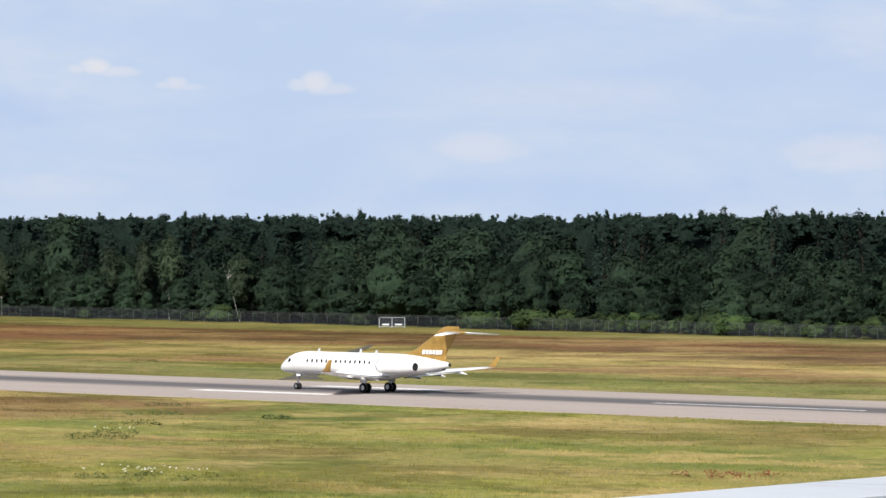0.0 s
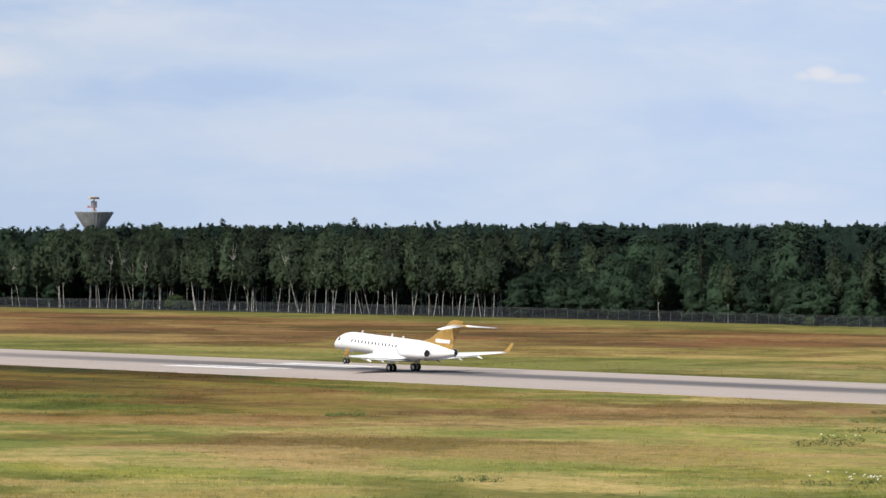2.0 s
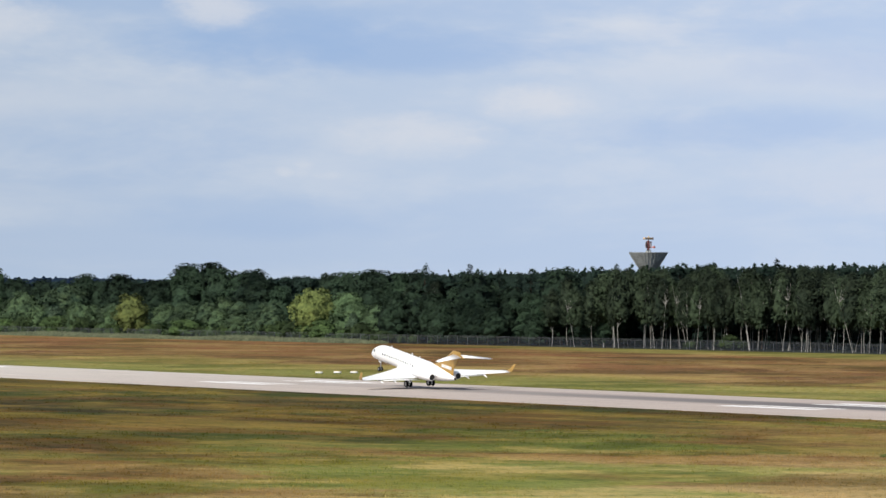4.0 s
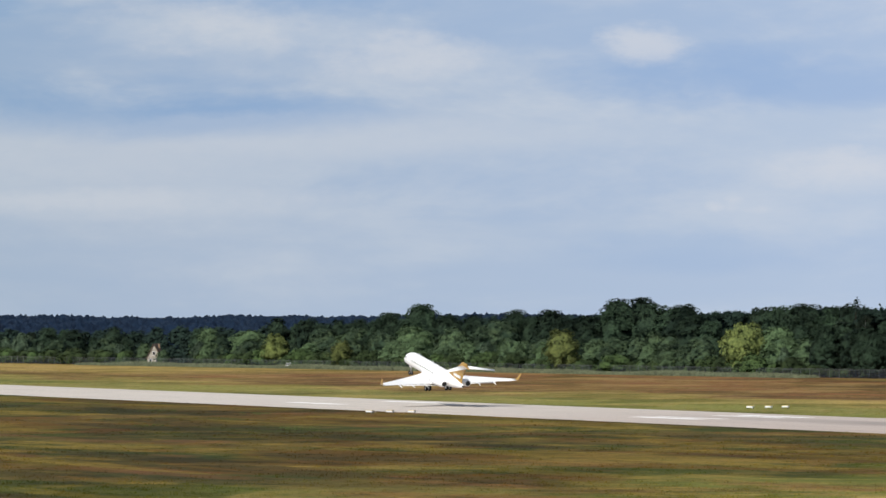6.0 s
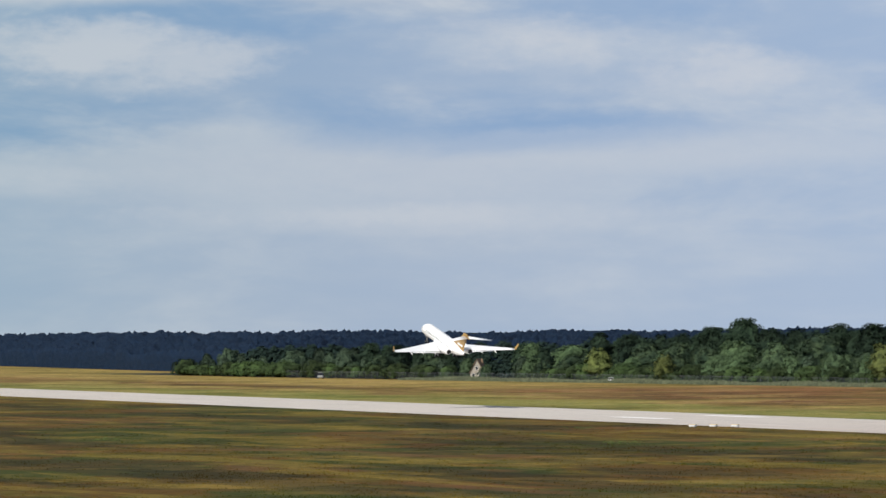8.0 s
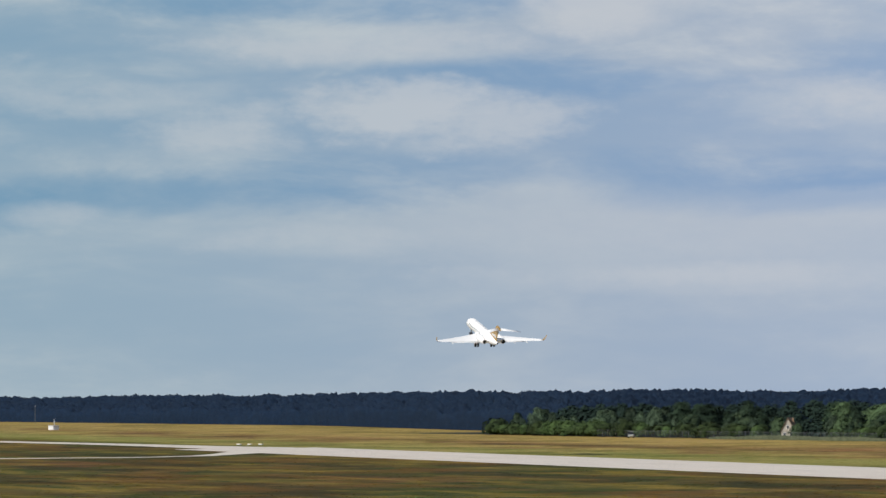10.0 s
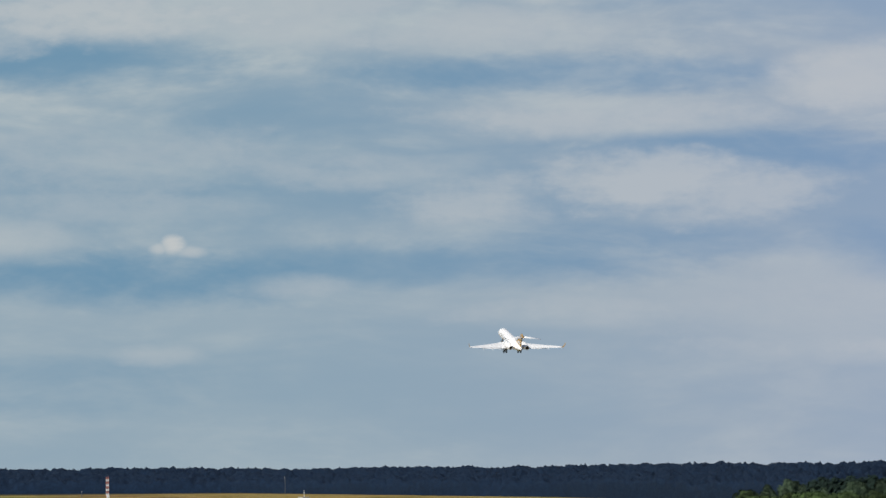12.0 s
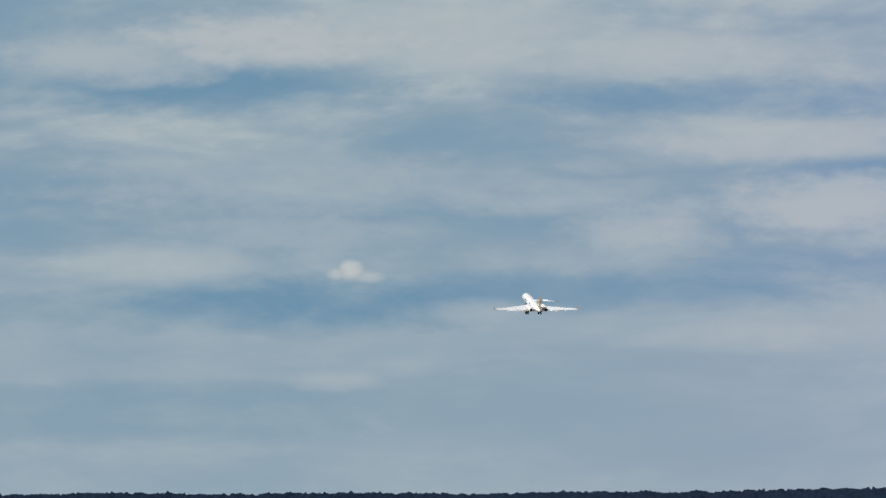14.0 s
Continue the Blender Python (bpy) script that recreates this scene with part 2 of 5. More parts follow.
def grass_paint(n, pos, local, rnd, isl):
    sep = n.node("ShaderNodeSeparateXYZ", in_0=pos)
    x, y = n.math("MULTIPLY", sep.outputs[0], -1.0), sep.outputs[1]
    flat = n.scaled(pos, (1, 1, 0))
    n1 = n.noise(n.scaled(flat, (0.015, 0.022, 0)), 1.0, 6, 0.62, 0.5)
    n2 = n.noise(n.scaled(flat, (0.019, 0.026, 0), (5, 11, 0)), 1.0, 6, 0.62, 0.5)
    n3 = n.noise(n.scaled(flat, (0.040, 0.050, 0), (17, 2, 0)), 1.0, 5, 0.62, 0.4)
    small = n.noise(n.scaled(flat, (0.30, 0.40, 0), (1, 9, 0)), 1.0, 4, 0.65)
    straw = (0.400, 0.285, 0.110)
    # fresh grass near the terminal side
    c = n.mix(n.ramp(n1, 0.40, 0.58), (0.140, 0.155, 0.034), (0.250, 0.205, 0.064))
    c = n.mix(n.math("MULTIPLY", n.ramp(n2, 0.50, 0.62), 0.8), c, (0.245, 0.235, 0.050))
    c = n.mix(n.math("MULTIPLY", n.ramp(n3, 0.50, 0.64), 0.65), c, straw)
    # heath grass; cloud shade is also mixed into its darker tones
    h = n.mix(n.ramp(n1, 0.46, 0.55), (0.038, 0.044, 0.012), (0.088, 0.052, 0.020))
    h = n.mix(n.math("MULTIPLY", n.ramp(n2, 0.53, 0.62), 0.7), h, (0.120, 0.062, 0.038))
    h = n.mix(n.math("MULTIPLY", n.ramp(n3, 0.49, 0.58), 0.65), h, (0.086, 0.074, 0.022))
    h = n.mix(n.math("MULTIPLY", n.ramp(n3, 0.57, 0.66), 0.55), h, (0.21, 0.145, 0.058))
    n4 = n.noise(n.scaled(flat, (0.010, 0.050, 0), (31, 7, 0)), 1.0, 6, 0.62, 0.5)
    h = n.mix(n.math("MULTIPLY", n.ramp(n4, 0.52, 0.58), 0.75), h, (0.034, 0.028, 0.011))
    h = n.mix(n.math("MULTIPLY", n.math("SUBTRACT", 1.0, n.ramp(n4, 0.40, 0.45)), 0.6), h, (0.175, 0.130, 0.046))
    red_heath = n.mix(n.ramp(n2, 0.40, 0.60), (0.125, 0.072, 0.028), (0.165, 0.074, 0.038))
    red_heath = n.mix(n.math("MULTIPLY", n.ramp(n3, 0.50, 0.64), 0.55), red_heath, (0.20, 0.145, 0.058))
    red_heath = n.mix(n.math("MULTIPLY", n.ramp(n1, 0.50, 0.58), 0.6), red_heath, (0.078, 0.046, 0.020))
    # the far part of the field, and a band before the fence, are heath
    wander = n.math("ADD", n.math("MULTIPLY_ADD", n.ramp(x, 480, 800), 60.0, y), n.math("MULTIPLY_ADD", n1, 110.0, -55.0))
    beyond = n.ramp(y, 452, 456)
    band = n.math("MULTIPLY", n.ramp(wander, 565, 600), beyond)
    pale = n.math("MULTIPLY", n.ramp(wander, 492, 530), beyond)
    c = n.mix(n.math("MULTIPLY", pale, n.ramp(small, 0.15, 0.6)), c, n.mix(n.ramp(n2, 0.4, 0.6), straw, (0.235, 0.200, 0.060)))
    ragged_x = n.math("MULTIPLY_ADD", n2, 320.0, n.math("ADD", n.math("MULTIPLY_ADD", y, -0.35, x), -20.0))
    west = n.math("MULTIPLY", n.ramp(ragged_x, 395, 590), n.math("SUBTRACT", 1.0, n.math("MULTIPLY", beyond, 0.6)))
    few = n.math("MULTIPLY", n.math("MULTIPLY", n.ramp(n1, 0.49, 0.57), n.ramp(x, 250, 420)), 0.9)
    c = n.mix(few, c, n.mix(n.ramp(n2, 0.4, 0.6), (0.190, 0.120, 0.045), (0.215, 0.115, 0.058)))
    c = n.mix(west, c, h)
    c = n.mix(n.math("MULTIPLY", band, 0.92), c, red_heath)
    # straw along the far boundary
    rim = n.math("MULTIPLY", n.math("MULTIPLY", n.ramp(y, 520, 560), n.ramp(x, 1180, 1300)), 0.7)
    c = n.mix(n.math("MULTIPLY", rim, n.ramp(small, 0.2, 0.6)), c, (0.30, 0.235, 0.080))
    # mown green verges along the runway and the fence
    edge = n.math("MULTIPLY", n.ramp(y, 640, 652), n.math("SUBTRACT", 1.0, n.ramp(x, 950, 1100)))
    verge = n.math("MAXIMUM", n.math("SUBTRACT", 1.0, n.ramp(n.math("ABSOLUTE", n.math("SUBTRACT", y, 468.0)), 14, 34)), edge)
    c = n.mix(n.math("MULTIPLY", n.math("MULTIPLY", verge, n.ramp(small, 0.2, 0.55)), 0.8), c, (0.155, 0.160, 0.048))
    c = n.mix(n.math("MULTIPLY", n.ramp(small, 0.54, 0.72), 0.35), c, (0.060, 0.075, 0.018))
    # patches of rank growth and of dry stalks, down to single tussocks
    p1 = n.noise(n.scaled(flat, (0.021, 0.026, 0), (41, 3, 0)), 1.0, 8, 0.68, 0.4)
    p2 = n.noise(n.scaled(flat, (0.026, 0.030, 0), (9, 27, 0)), 1.0, 8, 0.68, 0.4)
    p3 = n.noise(n.scaled(flat, (0.9, 1.1, 0), (3, 5, 0)), 1.0, 3, 0.6)
    c = n.mix(n.math("MULTIPLY", n.ramp(p1, 0.50, 0.57), 0.85), c, (0.55, 0.58, 0.45), "MULTIPLY")
    c = n.mix(n.math("MULTIPLY", n.ramp(p2, 0.51, 0.58), n.math("MULTIPLY_ADD", west, -0.50, 0.75)), c, n.mix(0.45, c, (0.42, 0.29, 0.13)))
    p4 = n.noise(n.scaled(flat, (0.22, 0.26, 0), (13, 8, 0)), 1.0, 5, 0.7)
    c = n.mix(n.math("MULTIPLY", n.ramp(p3, 0.42, 0.64), 0.7), c, (0.58, 0.62, 0.54), "MULTIPLY")
    c = n.mix(n.math("MULTIPLY", n.ramp(p4, 0.50, 0.60), 0.6), c, (0.62, 0.68, 0.58), "MULTIPLY")
    # darker ground under the wood, and woodland tone beyond the far trees
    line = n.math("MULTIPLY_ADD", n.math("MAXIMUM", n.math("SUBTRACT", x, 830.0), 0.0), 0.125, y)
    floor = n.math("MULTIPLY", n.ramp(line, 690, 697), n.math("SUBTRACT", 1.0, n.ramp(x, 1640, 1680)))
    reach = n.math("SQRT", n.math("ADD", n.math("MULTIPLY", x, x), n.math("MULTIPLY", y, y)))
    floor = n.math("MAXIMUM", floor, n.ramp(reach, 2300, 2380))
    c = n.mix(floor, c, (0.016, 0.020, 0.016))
    hsv = n.node("ShaderNodeHueSaturation", in_Saturation=n.math("MULTIPLY_ADD", west, 0.22, 0.98), in_Value=n.math("MULTIPLY_ADD", isl, 0.30, n.math("MULTIPLY_ADD", west, -0.24, 1.12)), in_Color=c)
    return hsv.outputs[0]


def asphalt_paint(n, pos, local, rnd, isl):
    sep = n.node("ShaderNodeSeparateXYZ", in_0=pos)
    off = n.math("ABSOLUTE", n.math("SUBTRACT", n.math("MULTIPLY_ADD", sep.outputs[0], 0.02, sep.outputs[1]), 418.0))
    streaks = n.noise(n.scaled(pos, (0.012, 0.9, 0)), 1.0, 4, 0.6)
    grain = n.noise(pos, 3.0, 3)
    fine = n.noise(n.scaled(pos, (0.03, 2.6, 0), (3, 1, 0)), 1.0, 4, 0.65)
    # farther asphalt is painted paler, in place of the sheen at grazing view
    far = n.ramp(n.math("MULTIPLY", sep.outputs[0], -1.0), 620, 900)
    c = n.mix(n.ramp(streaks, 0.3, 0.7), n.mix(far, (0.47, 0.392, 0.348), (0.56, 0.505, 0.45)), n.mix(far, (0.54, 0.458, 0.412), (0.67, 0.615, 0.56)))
    c = n.mix(n.math("MULTIPLY", n.ramp(fine, 0.46, 0.62), 0.7), c, (0.66, 0.67, 0.69), "MULTIPLY")
    c = n.mix(n.math("MULTIPLY", grain, 0.25), c, (0.15, 0.14, 0.135))
    # rubber laid down along the middle by landing aircraft
    rubber = n.math("SUBTRACT", 1.0, n.ramp(n.math("ADD", off, n.math("MULTIPLY", streaks, 9.0)), 7, 14))
    touch = n.math("SUBTRACT", 1.0, n.ramp(n.math("MULTIPLY", sep.outputs[0], -1.0), 560, 800))
    return n.mix(n.math("MULTIPLY", n.math("MULTIPLY", rubber, touch), n.math("MULTIPLY_ADD", fine, -0.5, 1.08, clamp=True)), c, (0.088, 0.088, 0.097))


def marking_paint(n, pos, local, rnd, isl):
    v = n.noise(n.scaled(pos, (0.15, 1.6, 0)), 1.0, 4, 0.6)
    return n.mix(n.ramp(v, 0.5, 0.72), (0.80, 0.79, 0.78), (0.60, 0.58, 0.56))


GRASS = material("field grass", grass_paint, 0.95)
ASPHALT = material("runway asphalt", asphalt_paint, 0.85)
MARKING = material("worn white marking", marking_paint, 0.7)
TRACK = material("track gravel", worn((0.135, 0.125, 0.105), 0.35, 0.4), 0.95)
WHITE = material("white aircraft paint", worn((0.88, 0.88, 0.88), 0.04, 0.6), 0.3)
GREYWHITE = material("light grey paint", worn((0.55, 0.56, 0.57), 0.12, 0.8), 0.4)
GOLD = material("gold paint", worn((0.44, 0.265, 0.07), 0.3, 0.9), 0.35, 0.2)
DARK = material("dark cavity", worn((0.015, 0.015, 0.016), 0.3, 2), 0.6)
PANE = material("dark glazing", worn((0.02, 0.022, 0.026), 0.2, 3), 0.12)
RUBBER = material("tyre rubber", worn((0.02, 0.02, 0.021), 0.3, 4), 0.85)
STEEL = material("bare metal", worn((0.55, 0.55, 0.56), 0.25, 3), 0.3, 0.9)
CONCRETE = material("weathered concrete", worn((0.34, 0.35, 0.34), 0.35, 0.3), 0.9)
RED = material("faded red paint", worn((0.44, 0.15, 0.12), 0.2, 1), 0.6)
ORANGE = material("pale orange paint", worn((0.62, 0.42, 0.25), 0.2, 1), 0.6)
YELLOW = material("yellow paint", worn((0.75, 0.55, 0.18), 0.2, 3), 0.6)
GALVANISED = material("galvanised steel", worn((0.13, 0.14, 0.15), 0.3, 1), 0.6, 0.4)
WHITEBOARD = material("white sheet", worn((0.78, 0.79, 0.80), 0.12, 1), 0.5)
FRAME = material("pale grey frame", worn((0.40, 0.43, 0.46), 0.2, 1), 0.6)
PINK = material("faded pink mesh", worn((0.55, 0.45, 0.45), 0.25, 1), 0.7)
PLASTER = material("cream plaster", worn((0.44, 0.40, 0.34), 0.4, 0.9), 0.9)
TILES = material("brown roof tiles", worn((0.28, 0.19, 0.13), 0.35, 1.2), 0.85)
COPING = material("white coping sheet", worn((0.66, 0.68, 0.72), 0.06, 3), 0.45)
BLOSSOM = material("pale blossom", worn((0.75, 0.73, 0.62), 0.2, 2), 0.9)
RUST = material("sorrel heads", leaf_paint((0.20, 0.055, 0.030), (0.10, 0.035, 0.022)), 0.9)


def wire_material():
    m = bpy.data.materials.new("chain link")
    n = Net(tree_of(m))
    p = n.node("ShaderNodeBsdfPrincipled", in_Base_Color=(0.13, 0.15, 0.18), in_Roughness=0.7)
    mix = n.node("ShaderNodeMixShader", in_0=0.10, in_1=n.node("ShaderNodeBsdfTransparent").outputs[0], in_2=p.outputs[0])
    n.node("ShaderNodeOutputMaterial", in_Surface=mix.outputs[0])
    return m


WIRE = wire_material()


# ---- mesh helpers ----
def mesh_of(name, verts, faces, mat, smooth=False, normals=None):
    me = bpy.data.meshes.new(name)
    me.from_pydata([tuple(v) for v in verts], [], faces)
    me.materials.append(mat)
    if smooth:
        me.polygons.foreach_set("use_smooth", [True] * len(me.polygons))
    me.update()
    if normals is not None:
        me.polygons.foreach_set("use_smooth", [True] * len(me.polygons))
        me.normals_split_custom_set_from_vertices(normals.tolist())
    return me


def part(name, data, mat, parent, label="", smooth=False):
    """One mesh object under a thing or a part; data is a bmesh or a (verts, faces) pair."""
    if isinstance(data, tuple):
        me = mesh_of(name, data[0], data[1], mat, smooth, data[2] if len(data) > 2 else None)
    else:
        me = bpy.data.meshes.new(name)
        data.to_mesh(me)
        data.free()
        me.materials.append(mat)
        if smooth:
            me.polygons.foreach_set("use_smooth", [True] * len(me.polygons))
    ob = new(name, me)
    ob.parent = parent
    return tagged(ob, label)


def thing(name, label, category, group="", kind="", at=None):
    ob = new(name)
    ob.empty_display_size = 0.5
    if at is not None:
        ob.matrix_basis = at
    return tagged(ob, label, category, group, kind)


def box(bm, x0, x1, y0, y1, z0, z1, bevel=0.0):
    m = Matrix.LocRotScale(((x0 + x1) / 2, (y0 + y1) / 2, (z0 + z1) / 2), None, (x1 - x0, y1 - y0, z1 - z0))
    got = bmesh.ops.create_cube(bm, size=1, matrix=m)
    if bevel:
        edges = {e for v in got["verts"] for e in v.link_edges}
        bmesh.ops.bevel(bm, geom=list(edges), offset=bevel, segments=2, affect="EDGES", profile=0.5)
    return bm


def boxed(*dims, bevel=0.0):
    return box(bmesh.new(), *dims, bevel=bevel)


def tube(bm, a, b, r0, r1, n=8):
    """A tapered round bar from a to b."""
    a, b = Vector(a), Vector(b)
    q = (b - a).to_track_quat("Z", "Y").to_matrix().to_4x4()
    bmesh.ops.create_cone(bm, cap_ends=True, segments=n, radius1=r0, radius2=r1, depth=(b - a).length,
                          matrix=Matrix.Translation((a + b) / 2) @ q)
    return bm


def tubed(*a, n=8):
    return tube(bmesh.new(), *a, n=n)


def loft(rings, caps=True):
    """Skin closed rings of equal count into one (verts, faces) pair."""
    n = len(rings[0])
    verts = [p for r in rings for p in r]
    faces = []
    for i in range(len(rings) - 1):
        for j in range(n):
            k = (j + 1) % n
            faces.append((i * n + j, i * n + k, (i + 1) * n + k, (i + 1) * n + j))
    if caps:
        faces.append(tuple(range(n))[::-1])
        faces.append(tuple((len(rings) - 1) * n + j for j in range(n)))
    return verts, faces


def oval(x, y, z, ry, rz, n=24):
    return [(x, y + ry * math.cos(2 * math.pi * i / n), z + rz * math.sin(2 * math.pi * i / n)) for i in range(n)]


# ---- ground, runway ----


def ground():
    bm = bmesh.new()
    bmesh.ops.create_grid(bm, x_segments=60, y_segments=60, size=1, matrix=Matrix.Translation((-1850, 1850, -0.03)) @ Matrix.Diagonal((2750, 2550, 1, 1)))
    me = bpy.data.meshes.new("ground")
    bm.to_mesh(me)
    bm.free()
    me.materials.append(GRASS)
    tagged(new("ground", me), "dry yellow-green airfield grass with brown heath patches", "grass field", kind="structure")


def slab(x0, x1, y0, y1, z, thick):
    v = [(x, y, zz) for zz in (z - thick, z) for x, y in ((x0, y0), (x1, y0), (x1, y1), (x0, y1))]
    return v, [(3, 2, 1, 0), (4, 5, 6, 7), (0, 1, 5, 4), (1, 2, 6, 5), (2, 3, 7, 6), (3, 0, 4, 7)]


ground()
def near_edge(x):
    return 395.5 + (-x - 330) * 0.0201


def far_edge(x):
    return 446.5 + (-x - 330) * 0.0104


def ribbon(rows, z, thick):
    """A flat band through rows of (x, y of one side, x, y of the other side)."""
    v, f = [], []
    for i, (xa, ya, xb, yb) in enumerate(rows):
        v += [(xa, ya, z), (xb, yb, z), (xa, ya, z - thick), (xb, yb, z - thick)]
        if i:
            p, q = 4 * (i - 1), 4 * i
            f += [(p, q, q + 1, p + 1), (p, p + 2, q + 2, q), (p + 1, q + 1, q + 3, p + 3)]
    f += [(0, 1, 3, 2), (4 * len(rows) - 4, 4 * len(rows) - 2, 4 * len(rows) - 1, 4 * len(rows) - 3)]
    return v, f


def lane(pts, wide, z):
    """A band of changing width along a line of points."""
    rows = []
    for i, ((x, y), w) in enumerate(zip(pts, wide)):
        a, b = pts[max(i - 1, 0)], pts[min(i + 1, len(pts) - 1)]
        d = Vector((b[0] - a[0], b[1] - a[1])).normalized()
        rows.append((x + d.y * w / 2, y - d.x * w / 2, x - d.y * w / 2, y + d.x * w / 2))
    return ribbon(rows, z, 0.06)


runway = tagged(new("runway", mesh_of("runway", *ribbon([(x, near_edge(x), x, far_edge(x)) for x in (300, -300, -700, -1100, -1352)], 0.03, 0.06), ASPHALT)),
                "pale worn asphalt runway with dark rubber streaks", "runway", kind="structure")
# touchdown bars in pairs, and what is left of the middle line
for i, x in enumerate((-434.5, -592.5, -749, -889)):
    shift = (-x - 430) * 0.02
    for y in (415.7, 436.0):
        part("touchdown_bar", slab(x, x + 22.5, y + shift - 1.6, y + shift + 1.6, 0.036, 0.004), MARKING, runway)
        if i in (1, 2):
            off = 4.5 if y > 428 else -4.5
            part("touchdown_bar", slab(x, x + 22.5, y + shift - off - 0.8, y + shift - off + 0.8, 0.036, 0.004), MARKING, runway)
for i in range(10):
    x = 200 - i * 60
    y = 425.6 + (-x - 430) * 0.02
    part("centre_line", slab(x - 30, x, y - 0.45, y + 0.45, 0.036, 0.004), MARKING, runway)
tagged(new("taxiway_far", mesh_of("taxiway_far", *lane([(-1345, 440), (-1400, 437), (-1470, 433), (-1567, 422), (-1710, 396), (-1900, 352)], [28, 18, 13, 12, 12, 12], 0.022), ASPHALT)),
       "pale taxiway curving away from the runway end", "taxiway", kind="structure")
tagged(new("taxiway_near", mesh_of("taxiway_near", *lane([(-1300, 424), (-1262, 403), (-1238, 388), (-1229, 368), (-1240, 330), (-1270, 270)], [16, 9, 7, 7, 8, 8], 0.018), ASPHALT)),
       "pale narrow taxiway leaving the runway", "taxiway", kind="structure")


def track():
    """The service track that leaves the runway towards the gate in the fence."""
    pts = [(-453, 451.5), (-462, 461), (-490, 491), (-515, 520), (-545, 555), (-568, 582)]
    wide = [6.0, 3.4, 3.0, 2.6, 2.0, 0.8]
    tagged(new("track", mesh_of("track", *lane(pts, wide, 0.02), TRACK)), "dark grey gravel service track across the grass", "track", kind="structure")


track()

# the edge of the field, as x and y on the plan
EDGE = [(-380, 664), (-650, 680), (-830, 690), (-960, 680), (-1080, 658), (-1290, 633), (-1480, 603), (-1640, 592)]


def edge_y(x):
    for (xa, ya), (xb, yb) in zip(EDGE, EDGE[1:]):
        if xb <= x <= xa:
            return ya + (yb - ya) * (x - xa) / (xb - xa)
    return EDGE[0][1] if x > EDGE[0][0] else EDGE[-1][1]


# ---- trees ----
def round_core():
    bm = bmesh.new()
    bmesh.ops.create_icosphere(bm, subdivisions=1, radius=1)
    v = np.array([p.co[:] for p in bm.verts])
    f = np.array([[p.index for p in q.verts] for q in bm.faces])
    bm.free()
    return v, f


CORE_V, CORE_F = round_core()


def leaves(rng, clumps, leaf, density, droop=0.0, axis=None, shells=None, lean=0.0):
    """Leaves scattered over the skins of many small clumps, rows of (centre, radii); they shade as the clump's round does.
    shells: closed (verts, faces) skins of the dense twigs inside; one small round a clump by default."""
    verts, norms = [], []
    for (cx, cy, cz), (rx, ry, rz) in clumps:
        k = max(6, int(density * (rx * ry + ry * rz + rx * rz)))
        d = rng.normal(size=(k, 3))
        d /= np.linalg.norm(d, axis=1)[:, None]
        d[:, 2] = np.where(d[:, 2] < -0.5, -d[:, 2], d[:, 2])
        out = np.array((cx, cy, cz - axis)) if axis is not None else np.array((0, 0, 1.0))
        out = out / max(1e-6, np.linalg.norm(out)) * (1, 1, 0.6)
        inward = np.minimum(0, d @ out + 0.15)[:, None]
        d = d - 2 * inward * out
        d /= np.linalg.norm(d, axis=1)[:, None]
        r = rng.uniform(0.72, 1.06, (k, 1))
        p = d * r * (rx, ry, rz) + (cx, cy, cz)
        nrm = d * 0.6 + out * 0.7 + np.array((0.10, -0.18, 0.25)) + rng.normal(scale=0.28, size=(k, 3))
        nrm /= np.linalg.norm(nrm, axis=1)[:, None]
        ref = rng.normal(size=(k, 3))
        a = np.cross(nrm, ref)
        a /= np.linalg.norm(a, axis=1)[:, None]
        b = np.cross(nrm, a)
        s = leaf * rng.uniform(0.6, 1.3, (k, 1))
        a, b = a * s, b * s * 0.75
        b[:, 2] -= droop * s[:, 0]
        verts.append(np.stack([p - a - b * 0.6, p + a - b * 0.6, p + b * 1.1], 1).reshape(-1, 3))
        soft = d * 0.55 + nrm * 0.3 + out * 0.45
        soft[:, 2] += 0.15
        soft = soft * (1 - lean) + np.array((0.25, -0.45, 0.6)) * lean
        soft /= np.linalg.norm(soft, axis=1)[:, None]
        norms.append(np.repeat(soft, 3, axis=0))
    v = np.concatenate(verts)
    faces = [(i, i + 1, i + 2) for i in range(0, len(v), 3)]
    # the dense twigs inside: one round a clump, or the shells given
    base, more = len(v), []
    for c, r in (clumps if shells is None else ()):
        more.append(CORE_V * np.array(r) * 0.70 * rng.uniform(0.85, 1.1, (len(CORE_V), 1)) + np.array(c))
        cn = CORE_V * (1 - lean) + np.array((0.25, -0.45, 0.6)) * lean
        norms.append(cn / np.linalg.norm(cn, axis=1)[:, None])
        faces += (CORE_F + base).tolist()
        base += len(CORE_V)
    for sv, sf in shells or ():
        sv = np.array(sv)
        out = sv - np.array((0, 0, sv[:, 2].mean() * 0.8))
        out = out / np.linalg.norm(out, axis=1)[:, None] + rng.normal(scale=0.35, size=sv.shape)
        out /= np.linalg.norm(out, axis=1)[:, None]
        more.append(sv)
        norms.append(out)
        faces += [tuple(i + base for i in f) for f in sf]
        base += len(sv)
    return np.concatenate([v] + more), faces, np.concatenate(norms)


